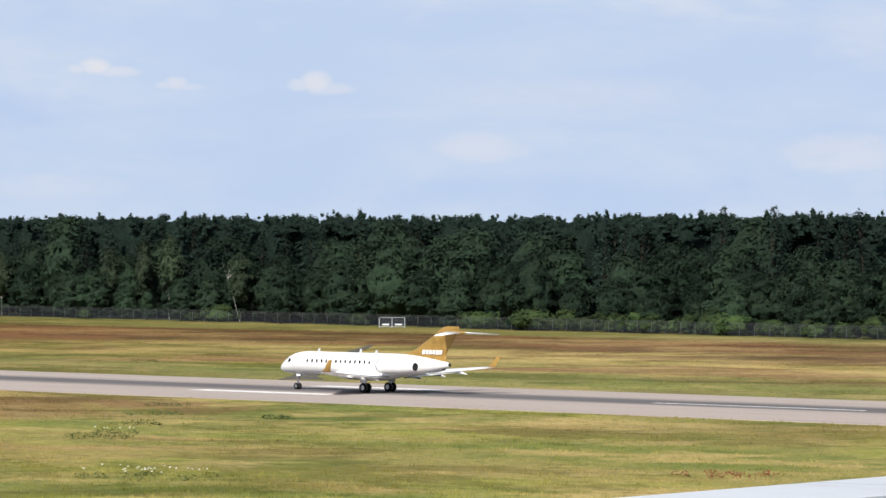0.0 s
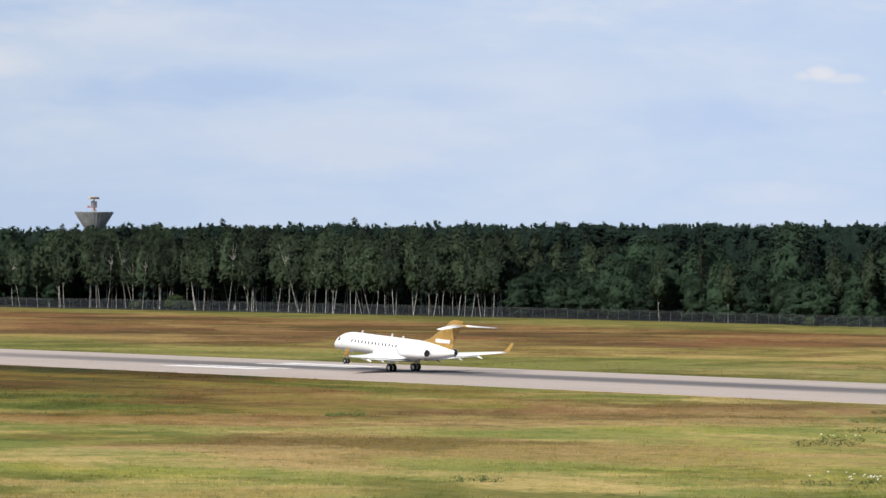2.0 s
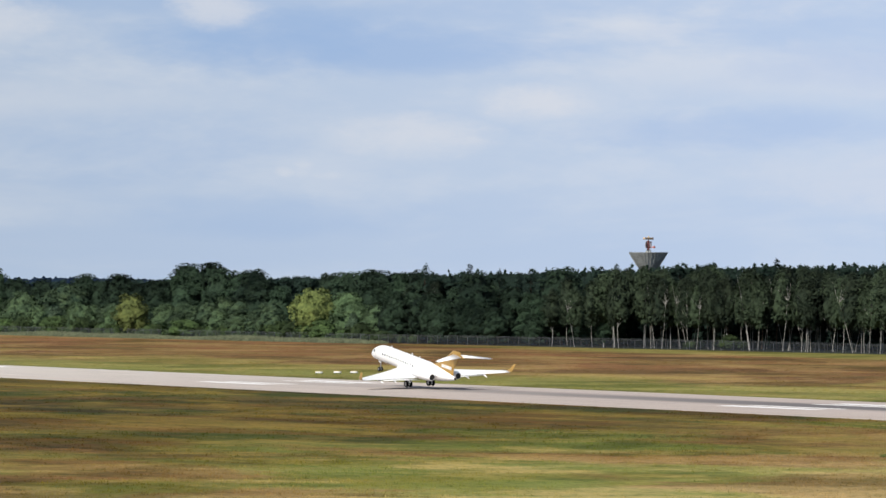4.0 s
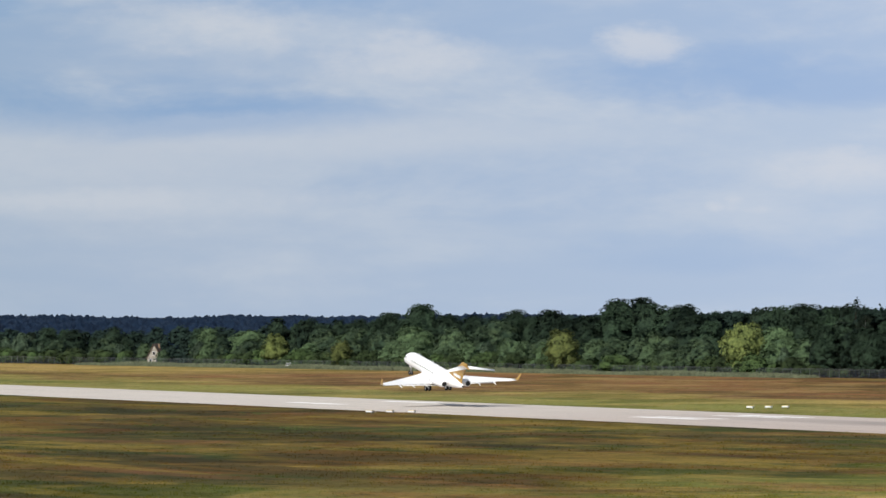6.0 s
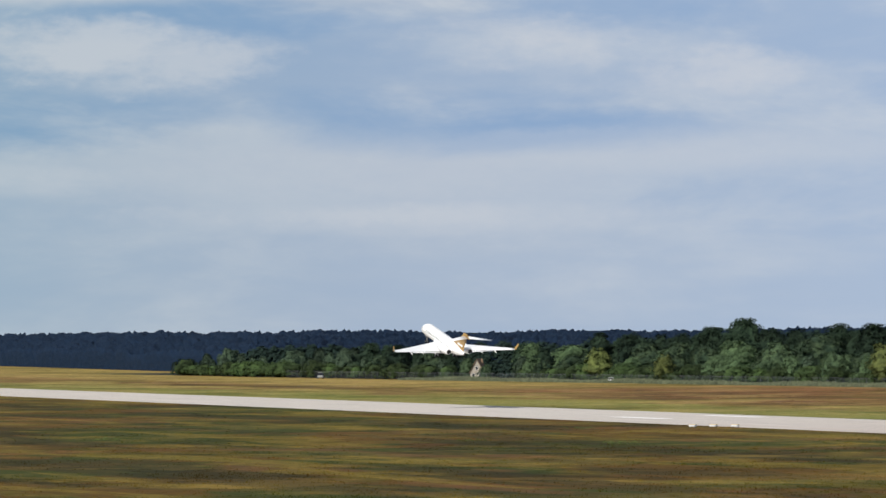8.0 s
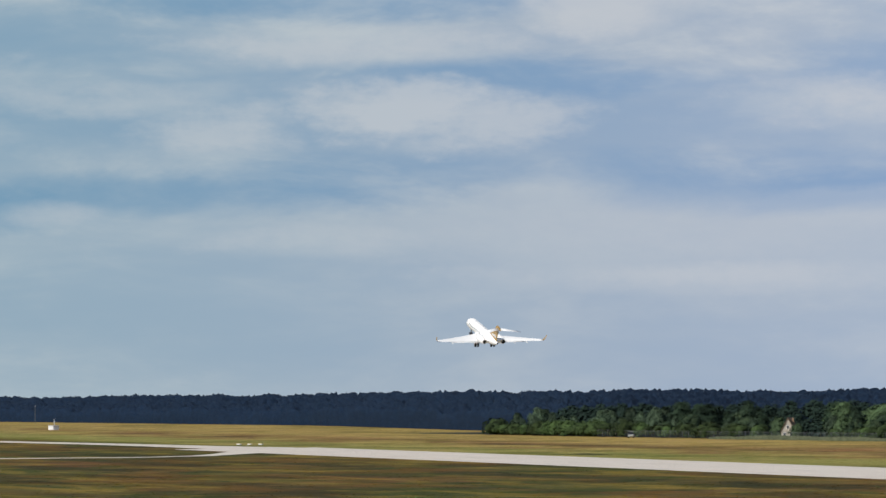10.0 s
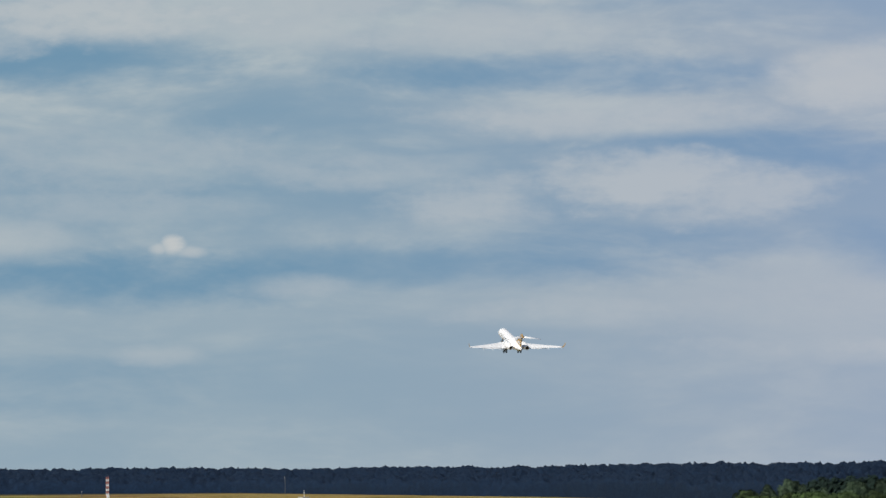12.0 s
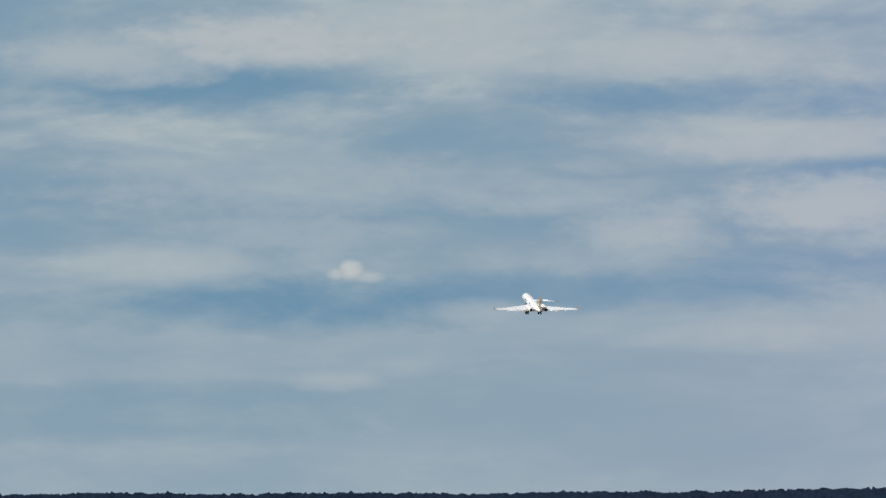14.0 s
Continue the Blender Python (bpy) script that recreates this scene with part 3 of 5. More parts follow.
def limbs(rng, height, r, lean, tips, n=7):
    """A tapered, slightly crooked trunk with limbs to the given tips."""
    bm = bmesh.new()
    prev, steps = Vector((0, 0, -0.3)), 5
    pts = [prev]
    for i in range(1, steps + 1):
        z = height * i / steps
        pts.append(Vector((lean[0] * z + rng.normal() * r, lean[1] * z + rng.normal() * r, z)))
    for i in range(steps):
        tube(bm, pts[i], pts[i + 1], r * (1 - i / (steps + 0.6)), r * (1 - (i + 1) / (steps + 0.6)), n)
    for tip in tips:
        z = max(height * 0.3, tip[2] * 0.72)
        k = min(steps - 1, int(z / height * steps))
        tube(bm, pts[k].lerp(pts[k + 1], 0.5), tip, r * 0.34, r * 0.08, 5)
    return bm


def make_tree(name, seed, kind, label, category):
    rng = np.random.default_rng(seed)
    top = thing(name, label, category)
    clumps, shells = [], []

    def crown(count, z0, z1, wid, shape, size, flat, fill=0.86):
        """A lumpy crown: a closed inner shell, and small clumps of leaves on its lumps; shape gives its girth from foot to top, 0 to 1."""
        lobes = [(rng.uniform(-math.pi, math.pi), rng.uniform(0.02, 0.97), rng.uniform(0.10, 0.30), rng.uniform(0.25, 0.5), rng.uniform(0.05, 0.11)) for _ in range(34)]

        def girth(a, q):
            swell = sum(g * math.exp(-(math.remainder(a - la, 2 * math.pi) / w) ** 2 - ((q - lq) / t) ** 2) for la, lq, g, w, t in lobes)
            return wid * max(0.05, shape(q)) * (0.80 + min(swell, 0.42))

        for i in range(count):
            a, q = (lobes[i][0], lobes[i][1]) if i < len(lobes) else (rng.uniform(-math.pi, math.pi), rng.uniform(0, 1) ** 0.9)
            k = rng.uniform(*size)
            rr = max(0.0, girth(a, q) - k * 0.35)
            clumps.append(((rr * math.cos(a), rr * math.sin(a), z0 + (z1 - z0) * q), (k, k, k * flat)))
        if fill:
            n, m = 22, 15
            rings = []
            for j in range(m + 1):
                q = j / m
                rings.append([(r * math.cos(a), r * math.sin(a), z0 + (z1 - z0) * (q * 0.98) + rng.normal() * 0.12)
                              for a in [2 * math.pi * i / n for i in range(n)] for r in [girth(a, q) * fill * rng.uniform(0.90, 1.06) * (0.35 if j in (0, m) else 1)]])
            shells.append(loft(rings))

    lean = 0.45
    if kind == "oak":
        hgt = 17.0
        crown(105, 1.0, hgt - 0.5, 4.7, lambda q: math.sin(math.pi * min(1, 0.24 + 0.70 * q)) ** 0.6, (0.7, 1.35), 0.7)
        leaf, dens, mat, bark, tr = 0.27, 13.0, LEAF_OAK, BARK, 0.36
    elif kind == "round":
        hgt = 12.0
        crown(100, 0.7, hgt - 0.5, 4.9, lambda q: math.sin(math.pi * min(1, 0.27 + 0.68 * q)) ** 0.6, (0.65, 1.25), 0.72)
        leaf, dens, mat, bark, tr = 0.25, 13.0, LEAF_LIGHT, BARK, 0.36
    elif kind == "sage":
        hgt = 12.0
        crown(95, 0.6, hgt - 0.4, 3.4, lambda q: math.sin(math.pi * min(1, 0.25 + 0.70 * q)) ** 0.7, (0.55, 1.05), 1.1)
        leaf, dens, mat, bark, tr = 0.23, 13, LEAF_SAGE, BARK, 0.3
    elif kind == "birch":
        hgt = 18.0
        crown(95, 6.0, hgt - 0.3, 3.7, lambda q: (0.55 + 0.9 * q - 1.25 * q ** 3) * 0.95, (0.45, 0.95), 1.1, 0.72)
        leaf, dens, mat, bark, tr = 0.24, 14, LEAF_BIRCH, BIRCH_BARK, 0.085
    elif kind == "pine":
        hgt = 20.0
        for i in range(76):
            q = (i / 75) ** 0.85
            z = 6.5 + q * (hgt - 6.7)
            a = i * 2.4 + rng.uniform(-0.5, 0.5)
            rr = 2.6 * (1 - q * q) ** 0.7 * rng.uniform(0.3, 1.05)
            k = (1.15 - 0.55 * q) * rng.uniform(0.7, 1.25)
            clumps.append(((rr * math.cos(a), rr * math.sin(a), z), (k, k, k * 0.5)))
        clumps.append(((0.1, 0, hgt - 0.2), (0.32, 0.32, 0.8)))
        leaf, dens, mat, bark, tr = 0.24, 15, LEAF_PINE, BARK, 0.24
    elif kind == "willow":
        hgt = 11.0
        crown(90, 1.4, hgt - 0.4, 4.1, lambda q: math.sin(math.pi * min(1, 0.20 + 0.73 * q)) ** 0.55, (0.5, 0.95), 1.35)
        leaf, dens, mat, bark, tr = 0.20, 18, LEAF_WILLOW, BARK, 0.34
    else:
        hgt = 3.6
        crown(26, 0.3, 3.1, 2.5, lambda q: math.sin(math.pi * min(1, 0.36 + 0.58 * q)) ** 0.6, (0.4, 0.8), 0.8)
        leaf, dens, mat, bark, tr = 0.17, 26, LEAF_BUSH, BARK, 0.10
    tips = [c for c, _ in clumps[::9]]
    part("trunk", limbs(rng, hgt * (0.9 if kind != "bush" else 0.5), tr, (rng.normal() * (0.09 if kind == "birch" else 0.03), rng.normal() * (0.09 if kind == "birch" else 0.03)), tips), bark, top)
    part("crown", leaves(rng, clumps, leaf, dens, 0.5 if kind in ("willow", "sage") else 0.0, hgt * 0.4, shells, lean), mat, top)
    return top


def leafy(name, data, mat):
    return mesh_of(name, data[0], data[1], mat, True, data[2])


STOCK = {}
for kind, count, label, category in (("oak", 4, "dense dark green broadleaf tree at the edge of the wood", "tree"),
                                     ("birch", 4, "slender birch with a pale trunk and green crown", "birch"),
                                     ("pine", 3, "tall dark green pine standing in the wood", "pine"),
                                     ("round", 4, "rounded green broadleaf tree beside the field", "tree"),
                                     ("sage", 2, "pale grey-green willow at the end of the wood", "willow"),
                                     ("willow", 3, "rounded yellow-green willow in front of darker trees", "willow"),
                                     ("bush", 3, "low leafy green bush along the fence", "bush")):
    STOCK[kind] = [make_tree({"oak": "broadleaf_tree", "round": "broadleaf_tree", "birch": "birch_tree", "pine": "pine_tree", "willow": "willow_tree", "sage": "willow_tree", "bush": "bush"}[kind],
                             100 + 10 * len(STOCK) + i, kind, label, category) for i in range(count)]
GROUPS = {"oak": "broadleaf trees of the wood", "round": "broadleaf trees beside the field", "birch": "birches of the wood", "pine": "pines of the wood", "willow": "willows", "sage": "pale willows", "bush": "bushes along the fence"}
for kind, stock in STOCK.items():
    for ob in stock:
        tagged(ob, group=GROUPS[kind])
USED = {kind: 0 for kind in STOCK}
trng = random.Random(5)


def plant(kind, x, y, size=1.0, wide=1.0):
    """Stand a tree of that kind at x, y; the first ones planted are the built ones themselves."""
    i = USED[kind]
    USED[kind] += 1
    stock = STOCK[kind]
    turn = trng.uniform(0, 360)
    src = stock[i % len(stock)]
    m = pose(x, y, 0, 0, 0, turn)
    if i < len(stock):
        ob = src
        ob.matrix_basis = m
    else:
        ob = copy_thing(src, m)
    ob.scale = (size * wide, size * wide, size)
    return ob


def fall(x):
    """How the wood's height drops towards its far end."""
    if x > -640:
        return 1.07
    return float(np.interp(-x, [640, 1000, 1150, 1300, 1400, 1480, 1600], [1.0, 1.0, 0.90, 0.78, 0.60, 0.50, 0.46]))


def wood():
    # front rows: what stands behind the fence, from the near end to the far end of the wood
    x = -470.0
    while x > -1600:
        y = edge_y(x)
        birches = -1012 < x < -858
        open_end = x < -1090
        tall = 0.62 + 0.16 * math.sin(x * 0.045) + 0.08 * math.sin(x * 0.13 + 1)
        for row, dy in enumerate((7, 15, 24)):
            px, py = x + trng.uniform(-3.5, 3.5), y + dy + trng.uniform(-3, 3)
            b = math.degrees(math.atan2(-px, py))
            if 65.7 < b < 66.25 and py < 640:
                continue
            s = fall(x) * trng.uniform(0.88, 1.08)
            if birches:
                kind = "birch" if row < 2 or trng.random() < 0.6 else "pine"
            elif open_end:
                kind = ("round", "round", "oak")[row]
                if x < -1490:
                    kind, s = "sage", s * 1.08
                elif row < 2 and trng.random() < 0.16:
                    kind = "sage"
                s *= (0.72, 1.10, 1.06)[row] * trng.uniform(0.7, 1.3)
                s = min(s, 1.08 if x > -1170 else 1.3)
                if row < 2 and trng.random() < 0.3:
                    continue
            else:
                kind = trng.choices(("oak", "birch", "pine"), ((9, 0.6, 0), (8, 1.5, 1), (2, 1, 7))[row])[0]
                if kind == "oak":
                    s *= (tall, 0.5 * tall + 0.55, 1.05)[row] * trng.uniform(0.85, 1.15)
                elif kind == "birch":
                    s *= (0.75, 0.86, 0.98)[row]
                else:
                    s *= 0.98
            plant(kind, px, py, s, trng.uniform(0.9, 1.1) if kind in ("birch", "pine") else trng.uniform(1.0, 1.45))
        if birches and trng.random() < 0.8:
            plant("birch", x + trng.uniform(-3, 3), y + 5 + trng.uniform(-1, 3), trng.uniform(0.82, 0.98), trng.uniform(0.8, 1.0))
        x -= trng.uniform(5.4, 7.2) if not birches else trng.uniform(3.8, 5.2)
    # the two tall crowns, and the willows, that stand out at the far end
    plant("oak", -1283, 654, 1.08, 1.25)
    plant("oak", -1188, 665, 1.17, 1.3)
    for wx, wy, ws in ((-1337, 635, 0.85), (-1195, 652, 1.02), (-1122, 665, 1.22), (-1300, 638, 0.7)):
        plant("willow", wx + 6, wy - 4, ws, 1.15)
    for hx, hy, hs in ((-1393, 623, 0.40), (-1408, 617, 0.24), (-1416, 627, 0.55), (-1398, 640, 0.95)):
        plant("round", hx, hy, hs, 1.1)
    # bushes along the fence: a thick row at the near end, few before the tall wood, many at the far end
    x = -480.0
    while x > -1590:
        thick = -645 < x < -535
        if x > -1060 and not thick and trng.random() < 0.85:
            x -= 9
            continue
        if 65.6 < math.degrees(math.atan2(-x, edge_y(x) + 4)) < 66.35:
            x -= 4
            continue
        plant("bush", x, edge_y(x) + trng.uniform(2.5, 5.5), trng.uniform(0.6, 1.25) * (1.05 if thick else 1.35 if x < -1090 else 0.95), trng.uniform(0.9, 1.4))
        x -= trng.uniform(2.6, 5) if thick else trng.uniform(3.5, 7)


wood()


def canopy(name, rng, u, v, place, top, foot, crowns, sizes, ups, mat, label, rough=0.3):
    """One closed roof of crowns pressed together, over u metres along and v metres into the wood.
    place: x and y of every u, v; top: the height of the roof; foot: what is left of it in the first rows."""
    U, V = np.meshgrid(u, v, indexing="ij")
    lift = np.full(U.shape, -2.2)
    for _ in range(crowns):
        cu, cv = rng.uniform(u[0], u[-1]), v[0] + (v[-1] - v[0]) * rng.uniform(0, 1) ** 1.4
        r, up = rng.uniform(*sizes), rng.uniform(*ups)
        i0, i1 = np.searchsorted(u, (cu - r, cu + r))
        j0, j1 = np.searchsorted(v, (cv - r, cv + r))
        g = np.maximum(0, 1 - ((U[i0:i1, j0:j1] - cu) ** 2 + (V[i0:i1, j0:j1] - cv) ** 2) / r ** 2)
        shape = 2.0 * np.sqrt(g) - 2.0
        lift[i0:i1, j0:j1] = np.maximum(lift[i0:i1, j0:j1], np.where(g > 0, up + shape, -9))
    X, Y = place(U, V)
    Z = top(U, V) + lift + rng.normal(scale=rough, size=U.shape)
    Z[:, :len(foot)] *= np.array(foot)
    n, m = U.shape
    f = [(i * m + j, i * m + j + 1, (i + 1) * m + j + 1, (i + 1) * m + j) for i in range(n - 1) for j in range(m - 1)]
    me = mesh_of(name, np.stack([X, Y, Z], 2).reshape(-1, 3), f, mat, True)
    tagged(new(name, me), label, "wood", kind="stuff")


def inner_wood():
    """The rest of the wood, too deep to tell its trees apart."""
    rng = np.random.default_rng(77)
    along = np.arange(420, 1400, 0.55)
    into = np.concatenate([np.array((30.0, 30.4, 31.2)), np.arange(32.5, 62, 1.4), np.arange(62, 155, 6.0)])
    edge = np.interp(along, [-q[0] for q in EDGE], [q[1] for q in EDGE])[:, None]
    drop = np.interp(along, [420, 640, 641, 720, 1000, 1150, 1300, 1400], [1.13, 1.13, 1.11, 1.10, 1.05, 0.88, 0.72, 0.55])[:, None]
    canopy("wood_interior", rng, along, into, lambda u, v: (-u, edge + v), lambda u, v: drop * (16.7 + 0.006 * (v - 30) + 0.25 * np.sin(u * 0.09) + 0.2 * np.sin(u * 0.31)),
           (0.0, 0.45, 0.85), 14000, (0.9, 2.2), (-1.4, 1.0), LEAF_PINE, "dark green mass of pines and broadleaf trees")
    # tops of pines and broadleaf trees that stand up out of the mass
    rng = np.random.default_rng(78)
    clumps = []
    for k in range(1900):
        u = rng.uniform(425, 1330)
        i = min(len(along) - 1, int((u - 420) / 0.55))
        y, h = edge[i, 0] + 28 + 60 * rng.uniform(0, 1) ** 1.6, drop[i, 0] * (rng.uniform(17.2, 18.8) + (0.9 * rng.random() if k % 5 == 0 else 0.0))
        if u < 1100 and rng.random() < 0.75:
            for q in range(6):
                w = (1.7 - 0.22 * q) * rng.uniform(0.6, 1.1)
                clumps.append(((-u + rng.normal() * (0.9 - 0.14 * q), y + rng.normal() * 0.5, h - 2.9 + q * 0.55 + rng.normal() * 0.2), (w, w, rng.uniform(0.5, 0.9))))
        else:
            for q in range(6):
                w = rng.uniform(0.8, 1.5)
                clumps.append(((-u + rng.normal() * 1.3, y + rng.normal() * 1.3, h - 2.4 + rng.uniform(0, 1.9)), (w, w, w * 0.7)))
    me = leafy("tree_tops", leaves(rng, clumps, 0.26, 9.0, lean=0.4), LEAF_PINE)
    tagged(new("tree_tops", me), "dark green tops of pines above the wood", "wood", kind="stuff")
    # undergrowth and low boughs that close the view between the trunks
    clumps = []
    for x in np.arange(-1600, -410, 2.6):
        for dy, h in ((28, 2), (30, 5), (32, 8.5), (34, 12), (36, 14.5)):
            clumps.append(((x + rng.normal(), edge_y(x) + dy + rng.normal() * 2, h * fall(x) + rng.normal() * 0.6), (2.4, 2.2, 2.4)))
    me = leafy("undergrowth", leaves(rng, clumps, 0.8, 3.0), LEAF_PINE)
    tagged(new("undergrowth", me), "dark undergrowth filling the wood behind the trunks", "undergrowth", kind="stuff")


inner_wood()


def far_wood():
    """Low wooded rise beyond the airfield."""
    rng = np.random.default_rng(91)
    along = np.arange(2040, 2930, 0.95)
    bear = along / 2005.0
    deg = np.degrees(bear)
    front = np.interp(deg, [58, 66, 68.5, 69.8, 71.4, 72.4, 75.2, 80, 84], [1900, 1850, 1720, 1850, 2050, 2120, 2360, 2450, 2450])[:, None]
    dip = np.interp(deg, [58, 66, 67, 68.9, 69.8, 70.6, 72.4, 75, 80], [0.25, 0.235, 0.22, 0.225, 0.235, 0.245, 0.245, 0.23, 0.22])[:, None]
    into = np.concatenate([np.array((0.0, 0.8, 2.0, 4.0)), np.arange(7, 330, 5.5)])
    bear = bear[:, None]

    def top(u, v):
        d = front + v
        rise = np.clip(v / 240, 0, 1)
        return (20.5 - np.tan(np.radians(dip)) * d) * (0.56 + 0.44 * rise * rise * (3 - 2 * rise)) + 0.4 * np.sin(u * 0.021) + 0.3 * np.sin(u * 0.067)

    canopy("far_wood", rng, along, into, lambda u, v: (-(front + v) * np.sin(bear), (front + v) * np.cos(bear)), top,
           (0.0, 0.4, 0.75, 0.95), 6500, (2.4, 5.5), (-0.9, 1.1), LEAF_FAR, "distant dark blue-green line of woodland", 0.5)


far_wood()


def fence():
    top = thing("perimeter_fence", "dark chain-link perimeter fence along the edge of the wood", "fence")
    post = boxed(-0.03, 0.03, -0.03, 0.03, -0.2, 2.0)
    tube(post, (0, 0, 1.95), (0, -0.3, 2.3), 0.035, 0.03, 5)
    me = bpy.data.meshes.new("post")
    post.to_mesh(me)
    post.free()
    me.materials.append(GALVANISED)
    xs = np.linspace(-470, -1500, 290)
    for x in xs:
        ob = new("post", me)
        ob.parent = top
        ob.location = (x, edge_y(x), 0)
    v, f = [], []
    for x in xs:
        v += [(x, edge_y(x) + 0.06, 0.05), (x, edge_y(x) + 0.06, 1.92)]
    for i in range(len(xs) - 1):
        f.append((2 * i, 2 * i + 2, 2 * i + 3, 2 * i + 1))
    part("wire_mesh", (v, f), WIRE, top)
    for z in (1.92, 2.12, 2.28):
        v, f = [], []
        for i, x in enumerate(xs):
            y = edge_y(x) - 0.35 * max(0, (z - 1.95) / 0.4)
            v += [(x, y, z - 0.02), (x, y, z + 0.02), (x, y + 0.03, z)]
            if i:
                a, b = 3 * (i - 1), 3 * i
                f += [(a, b, b + 1, a + 1), (a + 1, b + 1, b + 2, a + 2), (a + 2, b + 2, b, a)]
        part("barbed_wire", (v, f), GALVANISED, top)


fence()


def reeds():
    """Rank pale growth before the fence at the far end of the wood."""
    rng = np.random.default_rng(64)
    n = 26000
    x = rng.uniform(-1420, -1075, n)
    y = np.array([edge_y(q) for q in x]) - rng.uniform(0.5, 7.0, n)
    h = rng.uniform(0.7, 1.7, n) * (0.75 + 0.25 * np.sin(x * 0.11) * np.sin(x * 0.037))
    a = rng.normal(0.55, 0.5, n)
    w = rng.uniform(0.08, 0.22, n)
    c, d = np.cos(a) * w, np.sin(a) * w
    z = np.full(n, -0.05)
    v = np.stack([np.stack([x - c, y - d, z], 1), np.stack([x + c, y + d, z], 1), np.stack([x + rng.normal(size=n) * 0.2, y, h], 1)], 1)
    side = np.cross(v[:, 1] - v[:, 0], v[:, 2] - v[:, 0])
    back = side[:, 0] * 0.8 - side[:, 1] * 0.6 < 0
    v[back] = v[back][:, ::-1]
    v = v.reshape(-1, 3)
    up = np.tile(np.array((0.2, -0.5, 0.84)), (len(v), 1)) + rng.normal(scale=0.15, size=(len(v), 3))
    me = mesh_of("reeds", v, [(i, i + 1, i + 2) for i in range(0, len(v), 3)], REED, True, up / np.linalg.norm(up, axis=1)[:, None])
    tagged(new("reeds", me), "pale grey-green reeds and rank grass before the fence", "reeds", kind="stuff")


reeds()


# ---- things on the field ----
def gate_sign():
    top = thing("gate", "pale steel double gate with two white boards in the fence", "gate", at=pose(-652.5, 674, 0, 0, 0, 48))
    for x in (-2.35, 0.0, 2.35):
        part("gate_post", boxed(x - 0.07, x + 0.07, -0.06, 0.06, 0, 1.9, bevel=0.015), FRAME, top)
    for a, b in ((-2.28, -0.07), (0.07, 2.28)):
        for z in (0.25, 1.93):
            part("gate_rail", boxed(a, b, -0.04, 0.04, z - 0.05, z + 0.05, bevel=0.01), FRAME, top)
        part("gate_board", boxed(a + 0.45, b - 0.45, -0.09, -0.05, 0.50, 0.80, bevel=0.01), WHITEBOARD, top, "small white board")
        part("gate_mesh", boxed(a, b, -0.01, 0.01, 0.3, 1.88), WIRE, top)


gate_sign()


def radar_tower():
    top = thing("radar_tower", "concrete radar tower with a flared head and red antenna", "radar tower", at=pose(-1155, 791, 0, 0, 0, 55))
    rings = [[(r * math.cos(2 * math.pi * i / 32), r * math.sin(2 * math.pi * i / 32), z) for i in range(32)]
             for r, z in ((2.6, -0.5), (2.6, 18.6), (2.9, 19.0), (5.3, 22.9), (5.35, 23.05), (5.0, 23.05), (4.9, 22.7))]
    part("tower_shaft", loft(rings), CONCRETE, top)
    for i in range(32):
        a = 2 * math.pi * i / 32
        c, s = math.cos(a), math.sin(a)
        part("concrete_rib", tubed((3.02 * c, 3.02 * s, 19.1), (5.36 * c, 5.36 * s, 22.9), 0.06, 0.06, n=5), CONCRETE, top)
    part("roof_deck", tubed((0, 0, 22.6), (0, 0, 22.75), 4.95, 4.95, n=32), CONCRETE, top)
    part("antenna_base", tubed((0, 0, 22.7), (0, 0, 23.7), 0.9, 0.6, n=12), CONCRETE, top)
    mount = part("antenna_mount", tubed((0, 0, 23.6), (0, 0, 26.4), 0.42, 0.22, n=12), RED, top, "red rotating mount")
    # curved mesh reflector, feed arm and the long bar above them
    v, f = [], []
    for k, off in enumerate((0.0, 0.10)):
        for i in range(9):
            for j in range(5):
                x, z = -2.0 + 0.5 * i, 24.2 + 0.46 * j
                v.append((x, 0.55 - 0.16 * x * x - 0.10 * (z - 25.1) ** 2 + off, z))
    for k in (0, 45):
        for i in range(8):
            for j in range(4):
                q = k + i * 5 + j
                f.append((q, q + 5, q + 6, q + 1))
    part("reflector", (v, f), PINK, mount, "faded pink curved reflector")
    part("feed_arm", tubed((0, 0.2, 24.3), (0.1, -1.5, 24.4), 0.10, 0.07), RED, mount)
    part("feed_horn", boxed(-0.25, 0.45, -1.9, -1.4, 24.2, 24.8, bevel=0.06), RED, mount)
    part("antenna_bar", boxed(-3.1, 3.1, -0.28, 0.28, 26.55, 27.15, bevel=0.08), ORANGE, mount, "pale orange antenna bar")
    part("bar_post", tubed((0, 0, 26.3), (0, 0, 27.45), 0.16, 0.12), YELLOW, mount)
    for i in range(16):
        a = 2 * math.pi * i / 16
        part("railing_post", tubed((5.15 * math.cos(a), 5.15 * math.sin(a), 22.95), (5.15 * math.cos(a), 5.15 * math.sin(a), 23.3), 0.03, 0.03, n=5), GALVANISED, top)
    return mount


radar_mount = radar_tower()


def light_unit():
    top = thing("approach_light", "low yellow and white light box beside the runway", "runway light", "approach slope lights")
    part("housing", boxed(-0.75, 0.75, -0.55, 0.55, 0.25, 0.62, bevel=0.06), WHITEBOARD, top, "white housing")
    part("hood", boxed(-0.80, 0.80, -0.6, 0.6, 0.62, 0.68, bevel=0.02), YELLOW, top, "yellow lid")
    for x in (-0.6, 0.6):
        for y in (-0.4, 0.4):
            part("leg", tubed((x, y, -0.1), (x, y, 0.27), 0.05, 0.05, n=6), GALVANISED, top)
    return top


